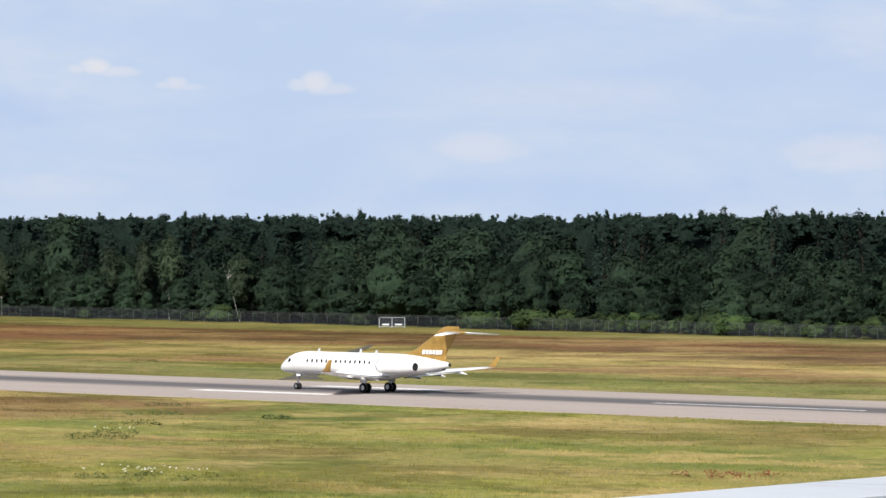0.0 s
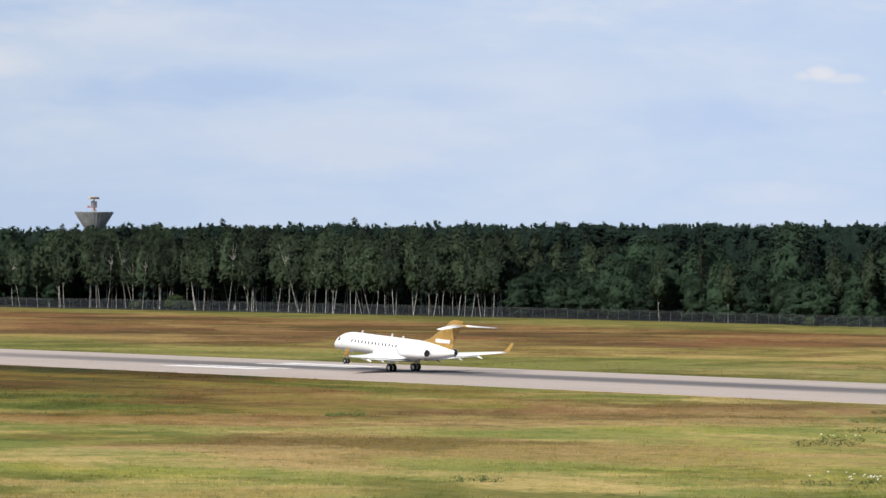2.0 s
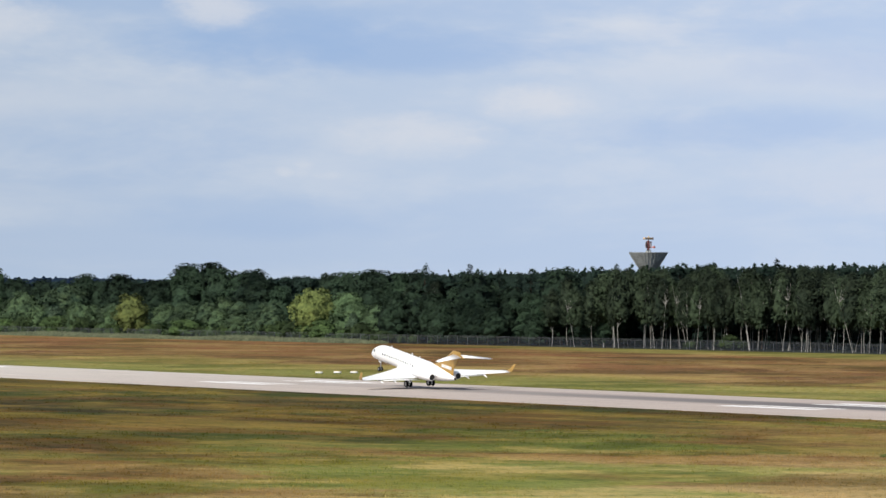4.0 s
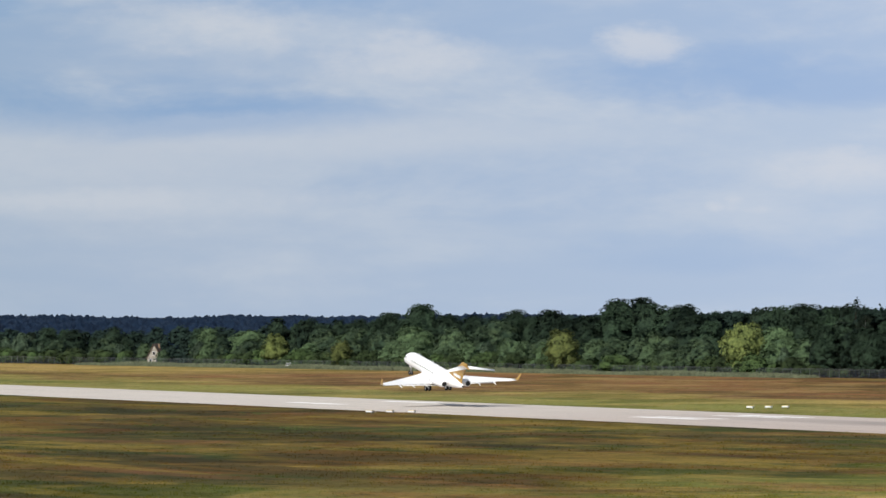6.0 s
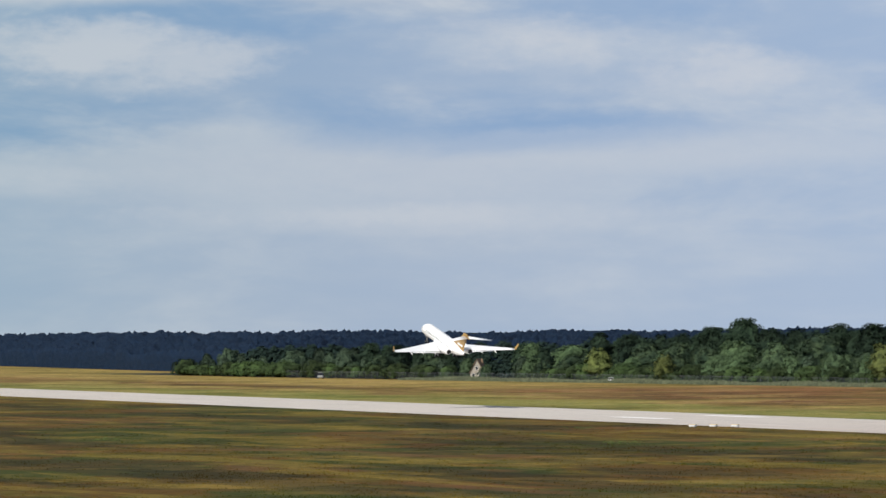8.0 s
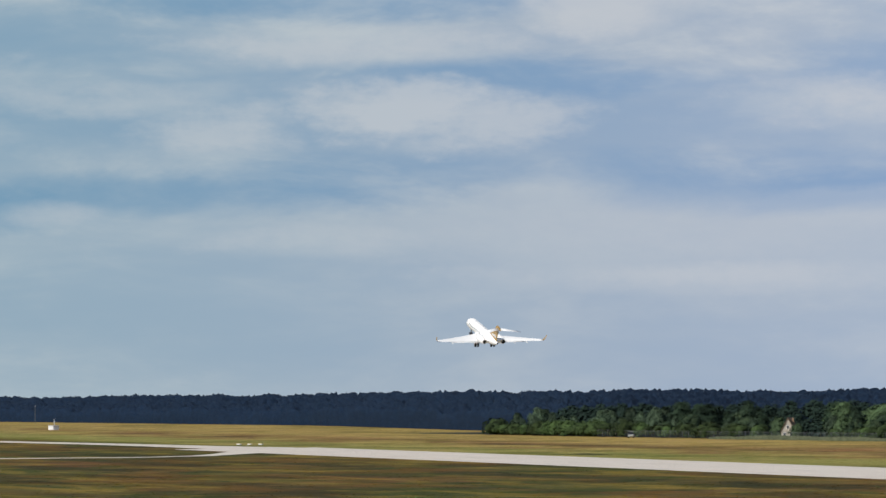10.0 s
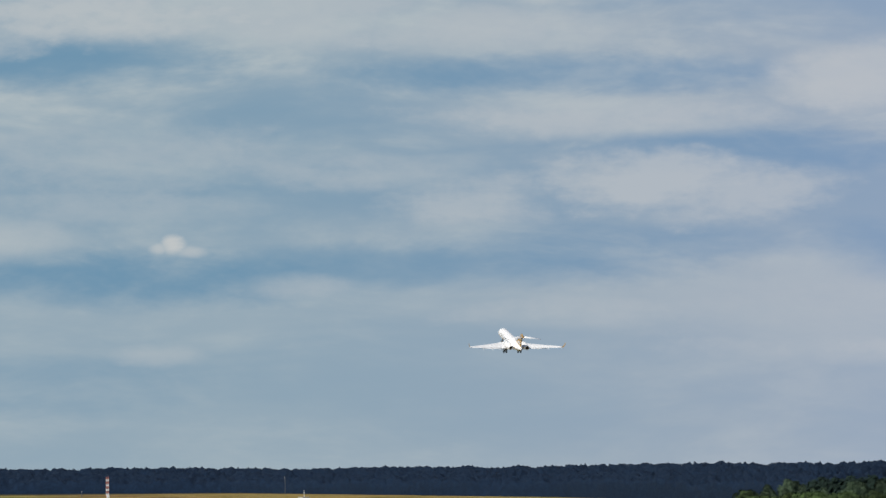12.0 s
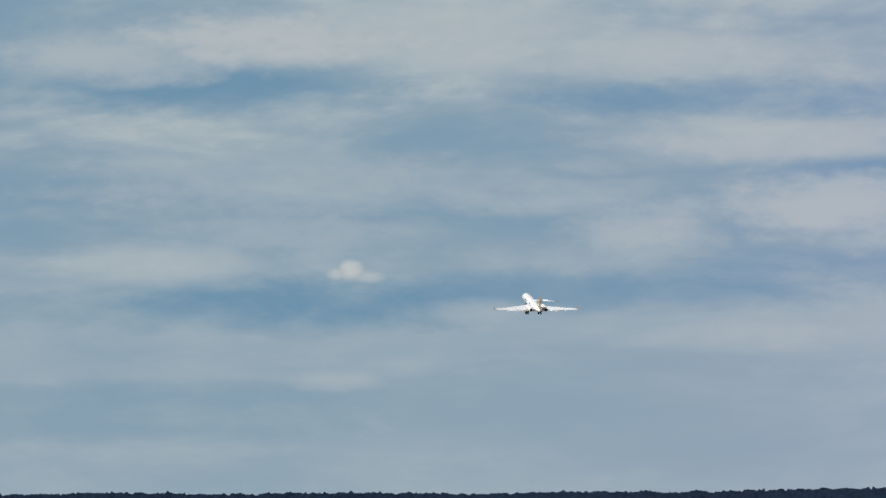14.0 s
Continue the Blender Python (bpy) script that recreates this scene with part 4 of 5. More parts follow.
first_light = light_unit()
SPOTS = [(-789, 468.5), (-788.4, 472.0), (-787.8, 475.2), (-797.5, 396.2), (-795.5, 399.2), (-793.0, 402.2), (-1411, 453.5), (-1408.5, 456), (-1406, 458.5)]
for kid in first_light.children:
    kid.data.transform(Matrix.Diagonal((0.8, 0.8, 0.85, 1)))
first_light.matrix_basis = pose(*SPOTS[0], 0, 0, 0, 40)
for sx, sy in SPOTS[1:]:
    copy_thing(first_light, pose(sx, sy, 0, 0, 0, 40))


def house():
    top = thing("house", "cream gabled farmhouse with a brown tiled roof among trees", "house", at=pose(-1405, 626, 0, 0, 0, 58))
    w, d, e, r = 2.0, 4.6, 2.3, 6.2
    v = [(-w, -d, 0), (w, -d, 0), (w, d, 0), (-w, d, 0), (-w, -d, e), (w, -d, e), (w, d, e), (-w, d, e), (0, -d, r), (0, d, r)]
    part("wall", (v, [(0, 1, 5, 8, 4), (2, 3, 7, 9, 6), (1, 2, 6, 5), (3, 0, 4, 7), (0, 3, 2, 1)]), PLASTER, top)
    for s in (-1, 1):
        q = [(0, -d - 0.3, r + 0.08), (0, d + 0.3, r + 0.08), (s * (w + 0.35), d + 0.3, e - 0.42), (s * (w + 0.35), -d - 0.3, e - 0.42)]
        q += [(x, y, z + 0.16) for x, y, z in q]
        part("roof", (q, [(0, 1, 2, 3), (7, 6, 5, 4), (0, 3, 7, 4), (1, 0, 4, 5), (2, 1, 5, 6), (3, 2, 6, 7)]), TILES, top)
    for x in (-1.0, 1.0, 0.0):
        for z in (0.8, 3.0):
            if (z > 2) == bool(x):
                continue
            win = part("window", boxed(x - 0.42, x + 0.42, -d - 0.06, -d + 0.05, z, z + 1.1, bevel=0.02), WHITEBOARD, top)
            part("pane", boxed(x - 0.34, x + 0.34, -d - 0.075, -d - 0.062, z + 0.08, z + 1.02), PANE, win)
    part("chimney", boxed(0.5, 1.1, 1.0, 1.6, 4.2, 6.3, bevel=0.03), TILES, top)


house()


def van(name, label, x, y, turn, mat, tall):
    top = thing(name, label, "car", at=pose(x, y, 0, 0, 0, turn))
    rings = []
    for px, w, z0, z1 in ((-2.2, 0.75, 0.45, 0.95), (-2.05, 0.85, 0.32, 1.0), (-1.2, 0.88, 0.3, 1.05), (1.7, 0.88, 0.3, 1.1), (2.1, 0.84, 0.32, 1.0), (2.2, 0.75, 0.45, 0.9)):
        rings.append([(px, -w, z0), (px, w, z0), (px, w * 1.02, (z0 + z1) / 2), (px, w * 0.95, z1), (px, -w * 0.95, z1), (px, -w * 1.02, (z0 + z1) / 2)])
    part("body", loft(rings), mat, top)
    rings = [[(a, -w, 1.02), (a, w, 1.02), (b, w * 0.85, z), (b, -w * 0.85, z)] for a, b, w, z in ((-1.3, -0.7, 0.82, tall - 0.05), (-0.6, -0.5, 0.84, tall), (1.2, 1.2, 0.84, tall), (1.9, 1.7, 0.8, tall - 0.1))]
    part("cabin", loft(rings), PANE, top, "dark glazed cabin")
    part("roof", boxed(-0.7, 1.7, -0.72, 0.72, tall - 0.03, tall + 0.04, bevel=0.03), mat, top)
    for px in (-1.35, 1.35):
        for s in (-1, 1):
            part("wheel", tubed((px, s * 0.66, 0.32), (px, s * 0.9, 0.32), 0.32, 0.32, n=16), RUBBER, top)


van("parked_van", "small grey-green van parked by the field edge", -1468, 600, 155, CONCRETE, 1.9)
van("parked_car", "white car parked beside the field edge", -1312, 626, 155, WHITEBOARD, 1.45)


def lattice_mast():
    top = thing("lattice_mast", "red and white banded lattice mast in the far field", "mast", at=pose(-2110, 508, 0))
    h, n = 9.0, 9
    for k in range(n):
        z0, z1 = h * k / n, h * (k + 1) / n
        mat = RED if k % 2 == 0 else WHITEBOARD
        bm = bmesh.new()
        for i in range(4):
            c, s = ((0.42, 0.42), (-0.42, 0.42), (-0.42, -0.42), (0.42, -0.42))[i]
            c2, s2 = ((0.42, 0.42), (-0.42, 0.42), (-0.42, -0.42), (0.42, -0.42))[(i + 1) % 4]
            tube(bm, (c, s, z0), (c, s, z1), 0.09, 0.09, 5)
            tube(bm, (c, s, z0), (c2, s2, z1), 0.05, 0.05, 5)
        part("mast_section", bm, mat, top)
    part("antenna_box", boxed(0.3, 1.9, -0.5, 0.5, 0.0, 1.1, bevel=0.05), WHITEBOARD, top)


lattice_mast()


def hut():
    top = thing("equipment_hut", "small white equipment hut with a short mast", "hut", at=pose(-1888, 532, 0, 0, 0, 15))
    part("wall", boxed(-1.9, 1.9, -1.2, 1.2, 0, 1.5, bevel=0.04), WHITEBOARD, top)
    part("roof", boxed(-2.1, 2.1, -1.4, 1.4, 1.5, 1.7, bevel=0.03), GREYWHITE, top)
    part("mast", tubed((0.6, 0, 1.6), (0.6, 0, 4.2), 0.12, 0.08), WHITEBOARD, top)


hut()


def slim_mast(x, y, h, label):
    top = thing("slim_mast", label, "mast", at=pose(x, y, 0))
    part("pole", tubed((0, 0, -0.2), (0, 0, h), 0.16, 0.08), GALVANISED, top)
    for z in (h * 0.55, h * 0.8):
        part("cross_arm", boxed(-0.5, 0.5, -0.05, 0.05, z, z + 0.12, bevel=0.01), GALVANISED, top)
    part("cap", tubed((0, 0, h), (0, 0, h + 0.25), 0.16, 0.10), WHITEBOARD, top)


slim_mast(-2148, 597, 7.6, "slim dark antenna mast before the far wood")
slim_mast(-2166, 510, 2.2, "short pale marker post in the far field")


def parapet():
    """The edge of the viewing terrace, down to the ground."""
    a, b = Vector((-3.011, 3.4046)), Vector((-3.0798, 3.8688))
    d = (b - a).normalized()
    inward = Vector((d.y, -d.x)) * 0.136
    p0, p1 = a - d * 6.0, a + d * 9.0
    zc = 20.25
    v = [(*p0, zc), (*p1, zc), (*(p1 + inward), zc - 0.004), (*(p0 + inward), zc - 0.004)]
    v += [(x, y, z - 0.05) for x, y, z in v]
    cap = new("parapet_coping", mesh_of("parapet_coping", v, [(0, 3, 2, 1), (4, 5, 6, 7), (0, 1, 5, 4), (1, 2, 6, 5), (2, 3, 7, 6), (3, 0, 4, 7)], COPING))
    tagged(cap, "white sheet-metal parapet coping of the viewing terrace", "parapet", kind="structure")
    q = a + d * 0.2975
    j = [q, q + d * 0.002, q + d * 0.002 + inward, q + inward]
    part("joint", ([(p.x, p.y, zc + 0.002) for p in j], [(0, 3, 2, 1)]), DARK, cap)
    wi, wo = Vector((d.y, -d.x)) * 0.128, Vector((d.y, -d.x)) * 0.010
    v = [(*(p0 + wo), 0), (*(p1 + wo), 0), (*(p1 + wi), 0), (*(p0 + wi), 0)]
    v += [(x, y, zc - 0.05) for x, y, z in v]
    tagged(new("terrace_wall", mesh_of("terrace_wall", v, [(0, 1, 2, 3), (4, 7, 6, 5), (0, 4, 5, 1), (1, 5, 6, 2), (2, 6, 7, 3), (3, 7, 4, 0)], GREYWHITE)),
           "plain light grey terrace wall", "wall", kind="structure")
    far = Vector((d.y, -d.x)) * 7
    v = [(*(p0 + wi), 18.9), (*(p1 + wi), 18.9), (*(p1 + far), 18.9), (*(p0 + far), 18.9)]
    v += [(x, y, 0) for x, y, z in v]
    tagged(new("terrace_floor", mesh_of("terrace_floor", v, [(0, 3, 2, 1), (4, 5, 6, 7), (0, 1, 5, 4), (1, 2, 6, 5), (2, 3, 7, 6), (3, 0, 4, 7)], CONCRETE)),
           "grey concrete viewing terrace floor", "terrace", kind="structure")


parapet()


# ---- the jet ----
def jet():
    top = thing("business_jet", "white twin-engine business jet with gold tail, wheels down", "aircraft")
    # body, nose towards -x, wheels on z = -0.18 with the main gear at x = 0
    secs = ((-16.30, 2.26, 0.05), (-16.15, 2.29, 0.26), (-15.8, 2.38, 0.52), (-15.2, 2.55, 0.80), (-14.5, 2.74, 1.03), (-13.6, 2.90, 1.20),
            (-12.6, 3.00, 1.31), (-11.5, 3.03, 1.345), (-8, 3.03, 1.35), (-4, 3.03, 1.35), (0, 3.03, 1.35), (3, 3.04, 1.345), (5, 3.06, 1.27),
            (7, 3.10, 1.08), (8.8, 3.14, 0.82), (10.2, 3.18, 0.56), (11.3, 3.22, 0.33), (11.7, 3.23, 0.22))
    body = part("fuselage", loft([oval(x, 0, z, r, r, 32) for x, z, r in secs]), WHITE, top, "", True)
    fair = ((-7.0, 2.2, 0.3, 0.15), (-6.0, 2.05, 1.0, 0.6), (-4.5, 1.98, 1.42, 0.78), (-1, 1.95, 1.52, 0.82), (1.5, 1.98, 1.42, 0.78), (3.2, 2.1, 1.0, 0.6), (4.6, 2.3, 0.3, 0.15))
    part("belly_fairing", loft([oval(x, 0, z, ry, rz, 24) for x, z, ry, rz in fair]), WHITE, top, "", True)
    part("tail_exhaust", tubed((11.66, 0, 3.23), (11.78, 0, 3.235), 0.2, 0.18, n=14), DARK, top, "dark exhaust outlet")

    def foil(le, te, y, z, t, up=False):
        n, ring = 9, []
        for i in range(n):
            q = (1 - math.cos(math.pi * i / (n - 1))) / 2
            ring.append((q, t / 2 * (2.6 * math.sqrt(q) * (1 - q) ** 0.9 + 0.06)))
        low = [(q, -h * 0.8) for q, h in ring[-2:0:-1]]
        return [(le + (te - le) * q, y + (h if up else 0), z + (0 if up else h)) for q, h in ring + low]

    for s in (-1, 1):
        rows = ((0.6, -6.6, 2.9, 1.70, 0.95), (1.6, -5.6, 2.75, 1.74, 0.85), (3.4, -4.15, 2.7, 1.82, 0.66), (5.2, -2.8, 2.95, 1.92, 0.50),
                (9.2, 0.35, 4.05, 2.20, 0.33), (12.6, 3.05, 5.0, 2.48, 0.22), (13.35, 3.65, 5.22, 2.55, 0.18))
        rows = [(y, le + 0.05 * y, te + 0.05 * y, z, t) for y, le, te, z, t in rows]
        wing = part("wing", loft([foil(le, te, s * y, z, t) for y, le, te, z, t in rows]), WHITE, top, "", True)
        lets = ((13.33, 4.35, 5.89, 2.54, 0.17), (13.55, 4.72, 5.97, 2.70, 0.14), (13.68, 5.17, 6.12, 3.02, 0.10), (13.92, 5.97, 6.55, 3.92, 0.06))
        part("winglet", loft([foil(le, te, s * y, z, t * 0.6, True) for y, le, te, z, t in lets]), GOLD, wing, "gold upswept winglet", True)
        for y, x, z in ((3.6, 2.38, 1.62), (6.6, 3.23, 1.86), (9.4, 4.07, 2.08)):
            part("flap_fairing", loft([oval(x + a, s * y, z + b, r * 0.8, r, 10) for a, b, r in ((-1.3, 0.08, 0.03), (-0.6, 0.0, 0.15), (0.3, -0.07, 0.17), (1.0, -0.2, 0.09), (1.35, -0.28, 0.02))]), WHITE, wing, "", True)
        part("flap", loft([foil(2.43, 3.43, s * 1.7, 1.52, 0.16), foil(2.86, 3.71, s * 5.2, 1.78, 0.14), foil(4.0, 4.75, s * 9.0, 2.06, 0.10)]), WHITE, wing, "", True)
        part("wing_slat", loft([foil(-5.27, -4.67, s * 1.75, 1.66, 0.18), foil(-2.70, -2.10, s * 5.0, 1.84, 0.15), foil(3.32, 3.82, s * 12.4, 2.40, 0.09)]), WHITE, wing, "", True)
        # engine
        cx, cz = s * 2.36, 2.98
        nac = part("nacelle", loft([oval(x, cx, cz + b, r, r, 24) for x, b, r in ((2.75, 0, 0.72), (2.80, 0, 0.80), (3.3, 0, 0.87), (4.6, 0, 0.91), (6.2, 0, 0.86), (7.6, 0, 0.70), (8.45, 0, 0.54), (8.5, 0, 0.48), (8.0, 0, 0.46))]), WHITE, top, "white engine nacelle", True)
        part("engine_exhaust", tubed((8.30, cx, cz), (8.46, cx, cz), 0.47, 0.47, n=20), DARK, nac, "dark exhaust opening")
        part("engine_intake", tubed((2.72, cx, cz), (2.82, cx, cz), 0.66, 0.66, n=20), DARK, nac, "dark intake opening")
        part("intake_lip", loft([oval(x, cx, cz, r, r, 24) for x, r in ((2.74, 0.67), (2.66, 0.73), (2.70, 0.79), (2.82, 0.835))], False), STEEL, nac, "polished intake lip", True)
        part("pylon", loft([foil(3.9, 7.6, s * 0.9, cz + 0.05, 0.34), foil(4.0, 7.4, s * 1.75, cz + 0.02, 0.30)]), WHITE, top, "", True)
        # main gear
        leg = part("main_gear_leg", tubed((0, s * 2.05, 0.37), (-0.05, s * 2.2, 2.0), 0.13, 0.15), STEEL, top)
        part("axle", tubed((0, s * 1.62, 0.37), (0, s * 2.5, 0.37), 0.09, 0.09), STEEL, leg)
        part("side_brace", tubed((0, s * 1.95, 1.0), (0, s * 1.2, 1.8), 0.07, 0.07), STEEL, leg)
        part("gear_door", boxed(-0.55, 0.5, s * 2.36 - 0.03, s * 2.36 + 0.03, 0.95, 1.95, bevel=0.02), WHITE, leg, "white gear door")
        for o in (-0.36, 0.36):
            wheel(top, 0, s * 2.05 + o, 0.37, 0.55, 0.36)
        # tailplane
        part("tailplane", loft([foil(11.0, 13.8, s * 0.12, 6.98, 0.32), foil(12.2, 14.3, s * 2.2, 6.88, 0.22), foil(13.9, 15.05, s * 4.85, 6.74, 0.11)]), WHITE, top, "white swept tailplane", True)
        # cabin windows
        for i in range(14):
            x = -10.5 + i * 0.80
            a = radians(12)
            ob = part("cabin_window", loft([[(x + 0.15 * math.cos(q) * k, s * (1.345 * math.cos(a) + off - 0.05 * math.sin(q)), 3.03 + 1.345 * math.sin(a) + 0.225 * math.sin(q) * k)
                                             for q in [2 * math.pi * j / 14 for j in range(14)]] for k, off in ((1.0, -0.02), (1.0, 0.012), (0.85, 0.018))]), PANE, body)
        # windscreen
        for x0, x1, a0, a1, z0, z1, z2, z3 in ((-14.75, -14.2, 0.45, 0.78, 3.02, 3.06, 3.50, 3.60), (-14.15, -13.55, 0, 0, 3.08, 3.12, 3.55, 3.48)):
            pts = []
            for x, z in ((x0, z0), (x1, z1), (x1, z3), (x0 + 0.16, z2)):
                zc, r = np.interp(x, [q[0] for q in secs], [q[1] for q in secs]), np.interp(x, [q[0] for q in secs], [q[2] for q in secs])
                yy = math.sqrt(max(0.01, (r + 0.02) ** 2 - (z - zc) ** 2))
                pts.append((x, s * yy, z))
            inner = [(x, y * 0.96, z - 0.03) for x, y, z in pts]
            part("cockpit_window", (pts + inner, [(0, 1, 2, 3), (7, 6, 5, 4), (0, 4, 5, 1), (1, 5, 6, 2), (2, 6, 7, 3), (3, 7, 4, 0)]), PANE, body)
        part("door_seam", boxed(-13.02, -12.98, s * 1.27 - 0.03, s * 1.27 + 0.03, 2.55, 3.6), GREYWHITE, body)

    # fin with its dorsal fillet
    fin = part("fin", loft([foil(2.4, 10.9, 0, 4.20, 0.10, True), foil(4.5, 11.15, 0, 4.40, 0.24, True), foil(5.9, 11.35, 0, 4.80, 0.34, True), foil(9.5, 12.8, 0, 6.8, 0.30, True), foil(10.1, 13.2, 0, 7.25, 0.30, True), foil(10.6, 13.3, 0, 7.55, 0.22, True), foil(11.3, 13.2, 0, 7.70, 0.08, True)]), GOLD, top, "gold tail fin with white lettering blocks", True)
    part("fin_root", loft([foil(5.2, 11.1, 0, 3.0, 0.40, True), foil(5.4, 11.15, 0, 3.8, 0.40, True), foil(5.6, 11.2, 0, 4.42, 0.30, True)]), GOLD, top, "", True)
    part("bullet_fairing", loft([oval(x, 0, 7.0, r, r, 14) for x, r in ((10.3, 0.04), (10.8, 0.17), (12.2, 0.24), (13.7, 0.17), (14.4, 0.03))]), GOLD, top, "", True)
    for i in range(6):
        x = 7.45 + i * 0.55
        for s in (-1, 1):
            v = [(x, s * 0.21, 4.42), (x + 0.40, s * 0.21, 4.42), (x + 0.52, s * 0.21, 4.92), (x + 0.12, s * 0.21, 4.92)]
            v += [(a, y - s * 0.10, z) for a, y, z in v]
            part("letter_block", (v, [(0, 1, 2, 3), (7, 6, 5, 4), (0, 4, 5, 1), (1, 5, 6, 2), (2, 6, 7, 3), (3, 7, 4, 0)]), WHITE, fin, "white block of lettering")
    # nose gear
    leg = part("nose_gear_leg", tubed((-13.5, 0, 0.20), (-13.35, 0, 1.9), 0.12, 0.13), STEEL, top)
    part("axle", tubed((-13.5, -0.28, 0.20), (-13.5, 0.28, 0.20), 0.06, 0.06), STEEL, leg)
    part("drag_strut", tubed((-13.45, 0, 0.95), (-12.7, 0, 1.85), 0.05, 0.05), STEEL, leg)
    for s in (-1, 1):
        part("gear_door", boxed(-13.3, -12.6, s * 0.42 - 0.02, s * 0.42 + 0.02, 1.40, 1.88, bevel=0.015), WHITE, leg)
        wheel(top, -13.5, s * 0.24, 0.20, 0.38, 0.22)
    # blade antennas
    for x, h in ((-10.2, 0.34), (-3.2, 0.42), (-0.6, 0.30)):
        part("blade_antenna", loft([foil(x, x + 0.5, 0, 4.34, 0.06, True), foil(x + 0.25, x + 0.55, 0, 4.4 + h, 0.03, True)]), GREYWHITE, body)
    return top


def wheel(top, x, y, z, r, w):
    k = part("wheel", tubed((x, y - w * 0.36, z), (x, y + w * 0.36, z), r * 0.55, r * 0.55, n=16), STEEL, top)
    rings = [[(x + q * math.cos(2 * math.pi * i / 24), y + o, z + q * math.sin(2 * math.pi * i / 24)) for i in range(24)]
             for q, o in ((r * 0.52, -w * 0.4), (r * 0.9, -w * 0.5), (r, -w * 0.28), (r, w * 0.28), (r * 0.9, w * 0.5), (r * 0.52, w * 0.4))]
    part("tyre", loft(rings, False), RUBBER, k, "black tyre", True)


plane = jet()

def weed(name, x, y, r, h, seed, mat, label, flowers=0):
    """A low clump of broad-leaved weeds in the grass."""
    rng = np.random.default_rng(seed)
    clumps = []
    for i in range(int(8 + r * 5)):
        a, q = rng.uniform(0, 2 * math.pi), math.sqrt(rng.uniform(0, 1)) * r
        s = rng.uniform(0.3, 0.6)
        clumps.append(((q * math.cos(a) * 1.3, q * math.sin(a) * 1.3, h * rng.uniform(-0.1, 0.4) * (1.1 - q / r * 0.6)), (s, s, s * 0.6)))
    top = thing(name, label, "weeds", "weed clumps in the grass", at=pose(x, y, 0))
    part("foliage", leaves(rng, clumps, 0.10, 36, shells=(), lean=0.8), mat, top)
    if flowers:
        heads = [((rng.normal() * r * 0.6, rng.normal() * r * 0.5, h * rng.uniform(0.8, 1.1)), (0.09, 0.09, 0.06)) for _ in range(flowers)]
        part("flower_heads", leaves(rng, heads, 0.07, 300), BLOSSOM, top, "pale flower heads")
    return top


WEEDS = [
    (-368.3, 363.9, 1.6, 0.6, 0), (-290.5, 272.7, 4.5, 0.8, 26), (-366.2, 342.2, 2.2, 0.7, 0), (-346.8, 319.4, 3.2, 0.8, 0), (-352.5, 326, 2.4, 0.7, 6), (-384, 361, 2.6, 0.7, 0), (-400.2, 378.4, 2.0, 0.5, 0), (-427.1, 324.7, 1.7, 0.6, 0), (-314.2, 251.8, 1.6, 0.6, 0), (-366.3, 361.8, 1.2, 0.5, 0), (-489.0, 335.2, 2.6, 0.6, 0), (-508.4, 332.2, 2.4, 0.6, 0), (-429.7, 326.5, 1.7, 0.6, 0), (-523.5, 491.0, 1.6, 0.8, 0), (-712.3, 341.6, 2.4, 0.6, 0), (-781.7, 282.7, 2.4, 0.6, 0), (-701.6, 336.2, 2.4, 0.5, 0), (-832.2, 371.0, 3.0, 0.6, 0), (-802.1, 376.4, 2.2, 0.5, 0), (-740.7, 329.0, 2.4, 0.5, 0),
]
for i, (wx, wy, wr, wh, fl) in enumerate(WEEDS):
    weed("weed_clump", wx, wy, wr, wh, 300 + i, LEAF_WEED, "dark green weed clump in the yellow grass" if not fl else "green weed clump with pale flowers in the grass", fl)
weed("sorrel_patch", -261.6, 308.7, 3.6, 0.7, 400, RUST, "rust-red patch of dry sorrel in the grass")


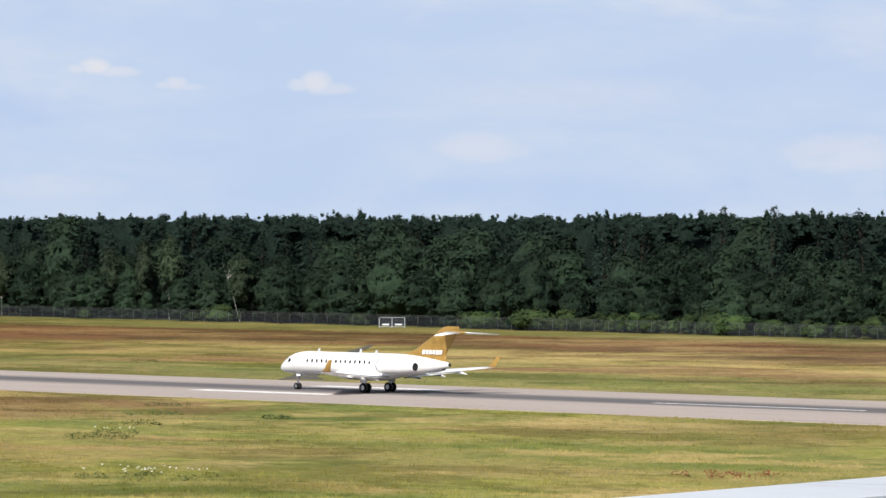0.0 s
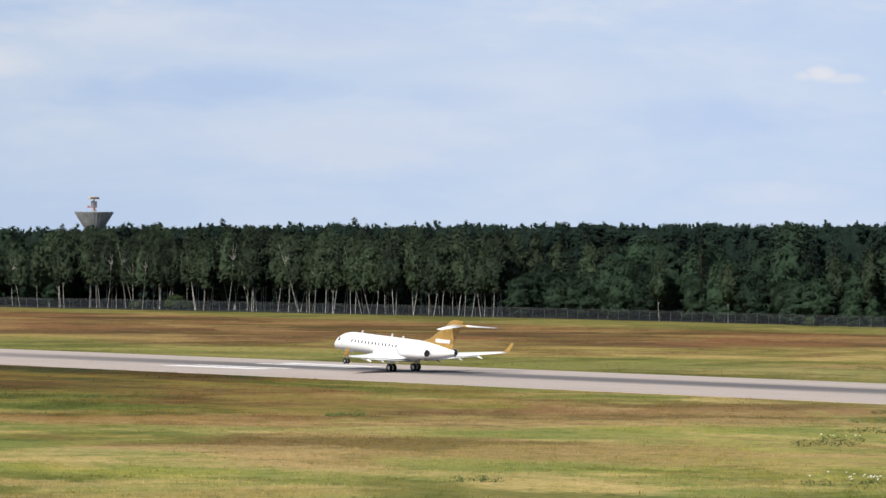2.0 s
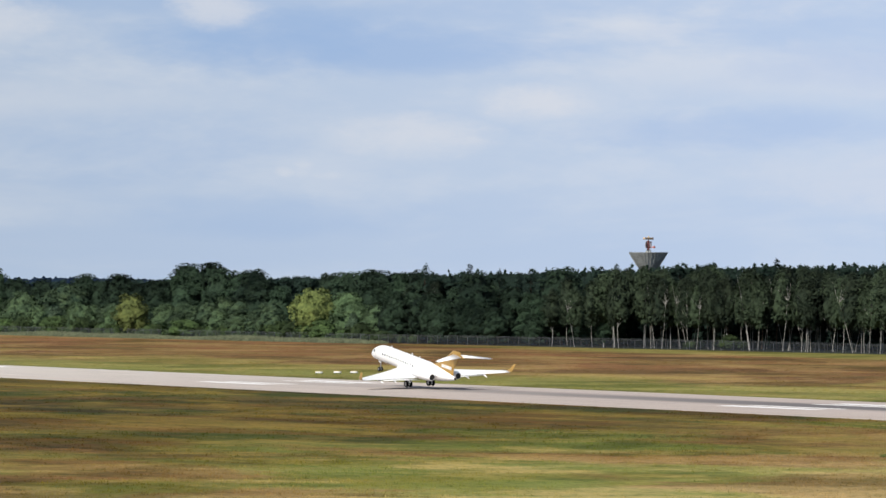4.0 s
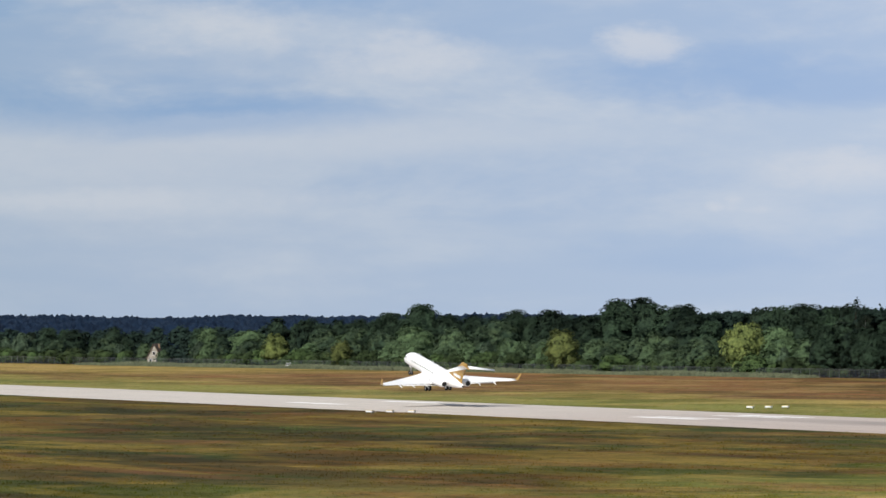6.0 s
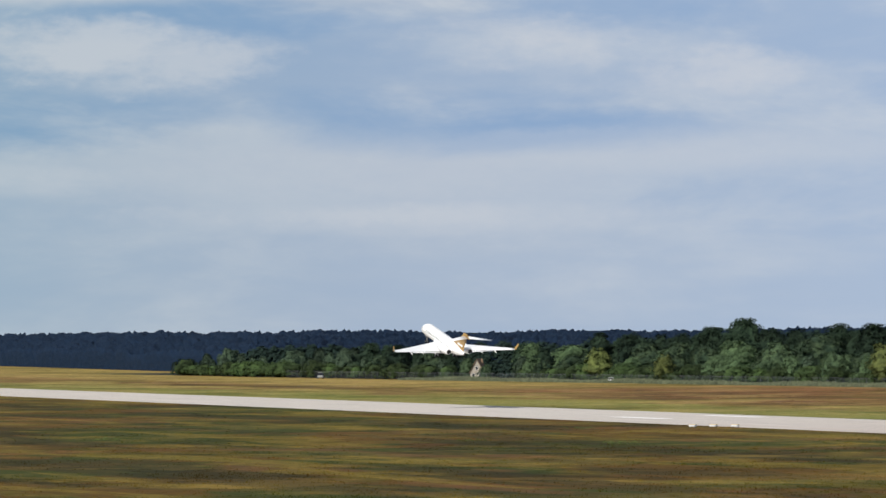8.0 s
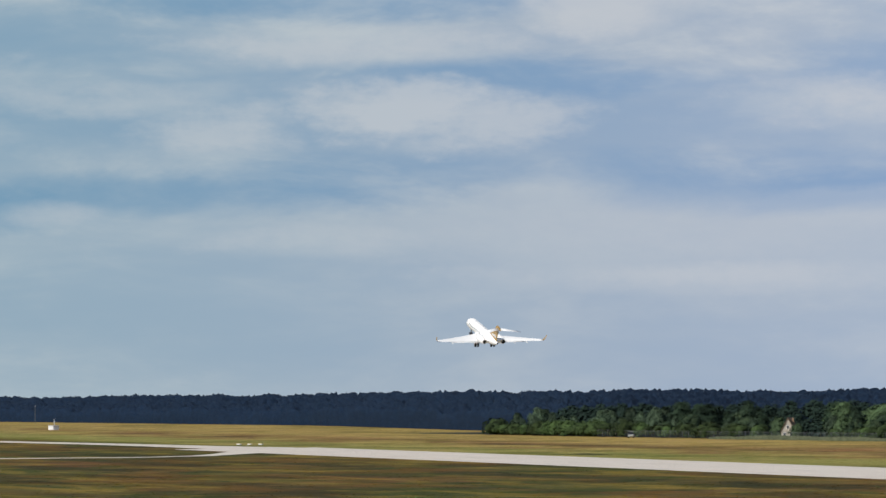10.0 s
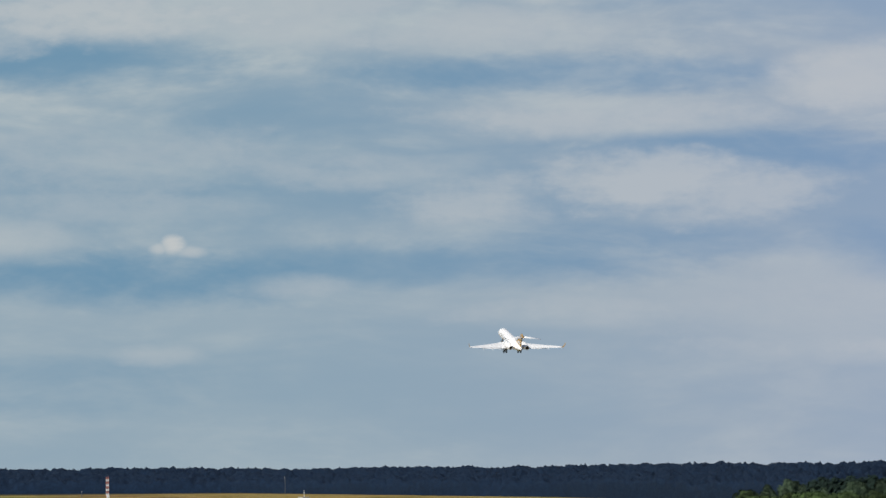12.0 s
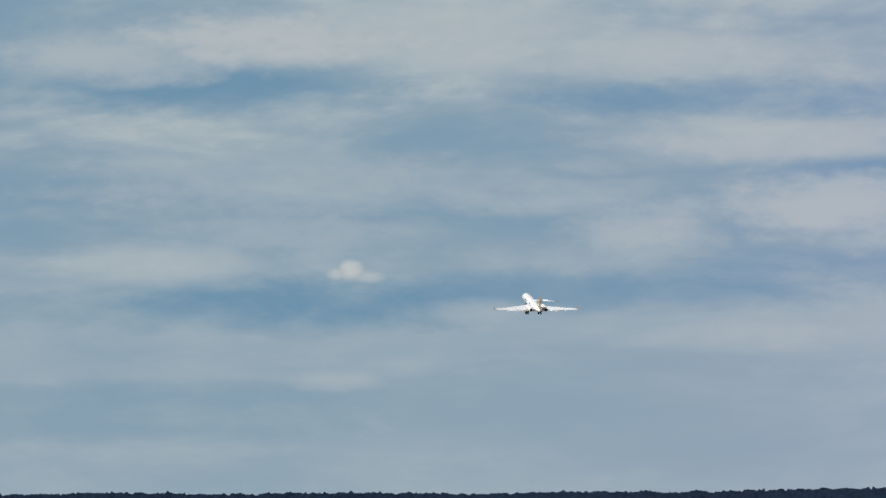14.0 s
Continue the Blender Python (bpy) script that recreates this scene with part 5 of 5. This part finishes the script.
def tufts():
    """Grass too fine to count, standing on both sides of the runway."""
    rng = np.random.default_rng(12)
    count = 90000
    b = np.radians(rng.uniform(37.5, 75, count))
    d = 1 / rng.uniform(1 / 1600, 1 / 355, count)
    x, y = -d * np.sin(b), d * np.cos(b)
    keep = ((y < near_edge(x) - 0.8) | ((y > far_edge(x) + 0.8) & (y < 655)))
    grow = np.sin(x * 0.07 + 1.7 * np.sin(y * 0.05)) + np.sin(y * 0.11 + x * 0.031) + rng.normal(size=count) * 1.2
    keep &= grow > -0.3
    x, y, d = x[keep], y[keep], d[keep]
    n = len(x)
    vs = []
    for k in range(4):
        a = rng.normal(0.55, 0.45, n)
        w = rng.uniform(0.03, 0.08, n)
        h = 0.17 * rng.uniform(0.4, 1.5, n)
        ox, oy = rng.normal(size=n) * 0.35, rng.normal(size=n) * 0.35
        lx, ly = rng.normal(size=n) * 0.10, rng.normal(size=n) * 0.10
        c, s = np.cos(a) * w, np.sin(a) * w
        z = np.zeros(n) - 0.04
        vs.append(np.stack([np.stack([x + ox - c, y + oy - s, z], 1), np.stack([x + ox + c, y + oy + s, z], 1), np.stack([x + ox + lx, y + oy + ly, h], 1)], 1).reshape(-1, 3))
    v = np.concatenate(vs)
    tri = v.reshape(-1, 3, 3)
    side = np.cross(tri[:, 1] - tri[:, 0], tri[:, 2] - tri[:, 0])
    flip = (side[:, 0] * 0.8 - side[:, 1] * 0.6) < 0   # the blades' sunny side
    tri[flip] = tri[flip][:, ::-1]
    v = tri.reshape(-1, 3)
    up = np.tile(np.array((0.10, -0.24, 0.965)), (len(v), 1)) + rng.normal(scale=0.12, size=(len(v), 3))
    up /= np.linalg.norm(up, axis=1)[:, None]
    me = mesh_of("tall_grass", v, [(i, i + 1, i + 2) for i in range(0, len(v), 3)], GRASS, True, up)
    tagged(new("tall_grass", me), "yellow-green and brown tall grass across the field", "grass", kind="stuff")


tufts()


def motions():
    # seconds, x, y, z, pitch, drift of the nose, bank
    rows = [(0, -414.2, 425.5, 0.215, 0.0, 1.0, 0), (0.75, -464.4, 426.5, 0.215, 0.0, 1.2, 0), (1.5, -516.1, 427.5, 0.215, 1.4, 1.4, 0.3), (2.25, -568.8, 428.5, 0.215, 4.2, 2.0, 0.6), (3, -621.8, 429.5, 0.25, 6.9, 2.6, 1.4),
            (4, -694.3, 431, 0.50, 9.2, 3.3, 2.4), (5.1, -776, 432, 1.7, 10.9, 4.0, 2.0), (6.3, -865, 433, 3.8, 12.0, 4.5, 1.3), (7.5, -956.5, 434.2, 8.4, 12.5, 4.9, 0.8),
            (9, -1072.5, 437, 17.9, 13.0, 5.5, 0.5), (10.7, -1246, 443, 34.0, 13.0, 5.7, 0.3), (11.5, -1323.5, 445.5, 41.7, 13.0, 5.7, 0), (12.5, -1412.1, 449, 53.0, 13.0, 5.7, 0), (14, -1548.2, 454, 70.8, 13.0, 5.7, 0)]
    walk(radar_mount, [(t / 2, pose(0, 0, 0, 0, 0, 90 * (t / 2 - 3.25))) for t in range(29)])
    walk(plane, [(t, pose(x, y, z, r, p, -d)) for t, x, y, z, p, d, r in rows])


motions()
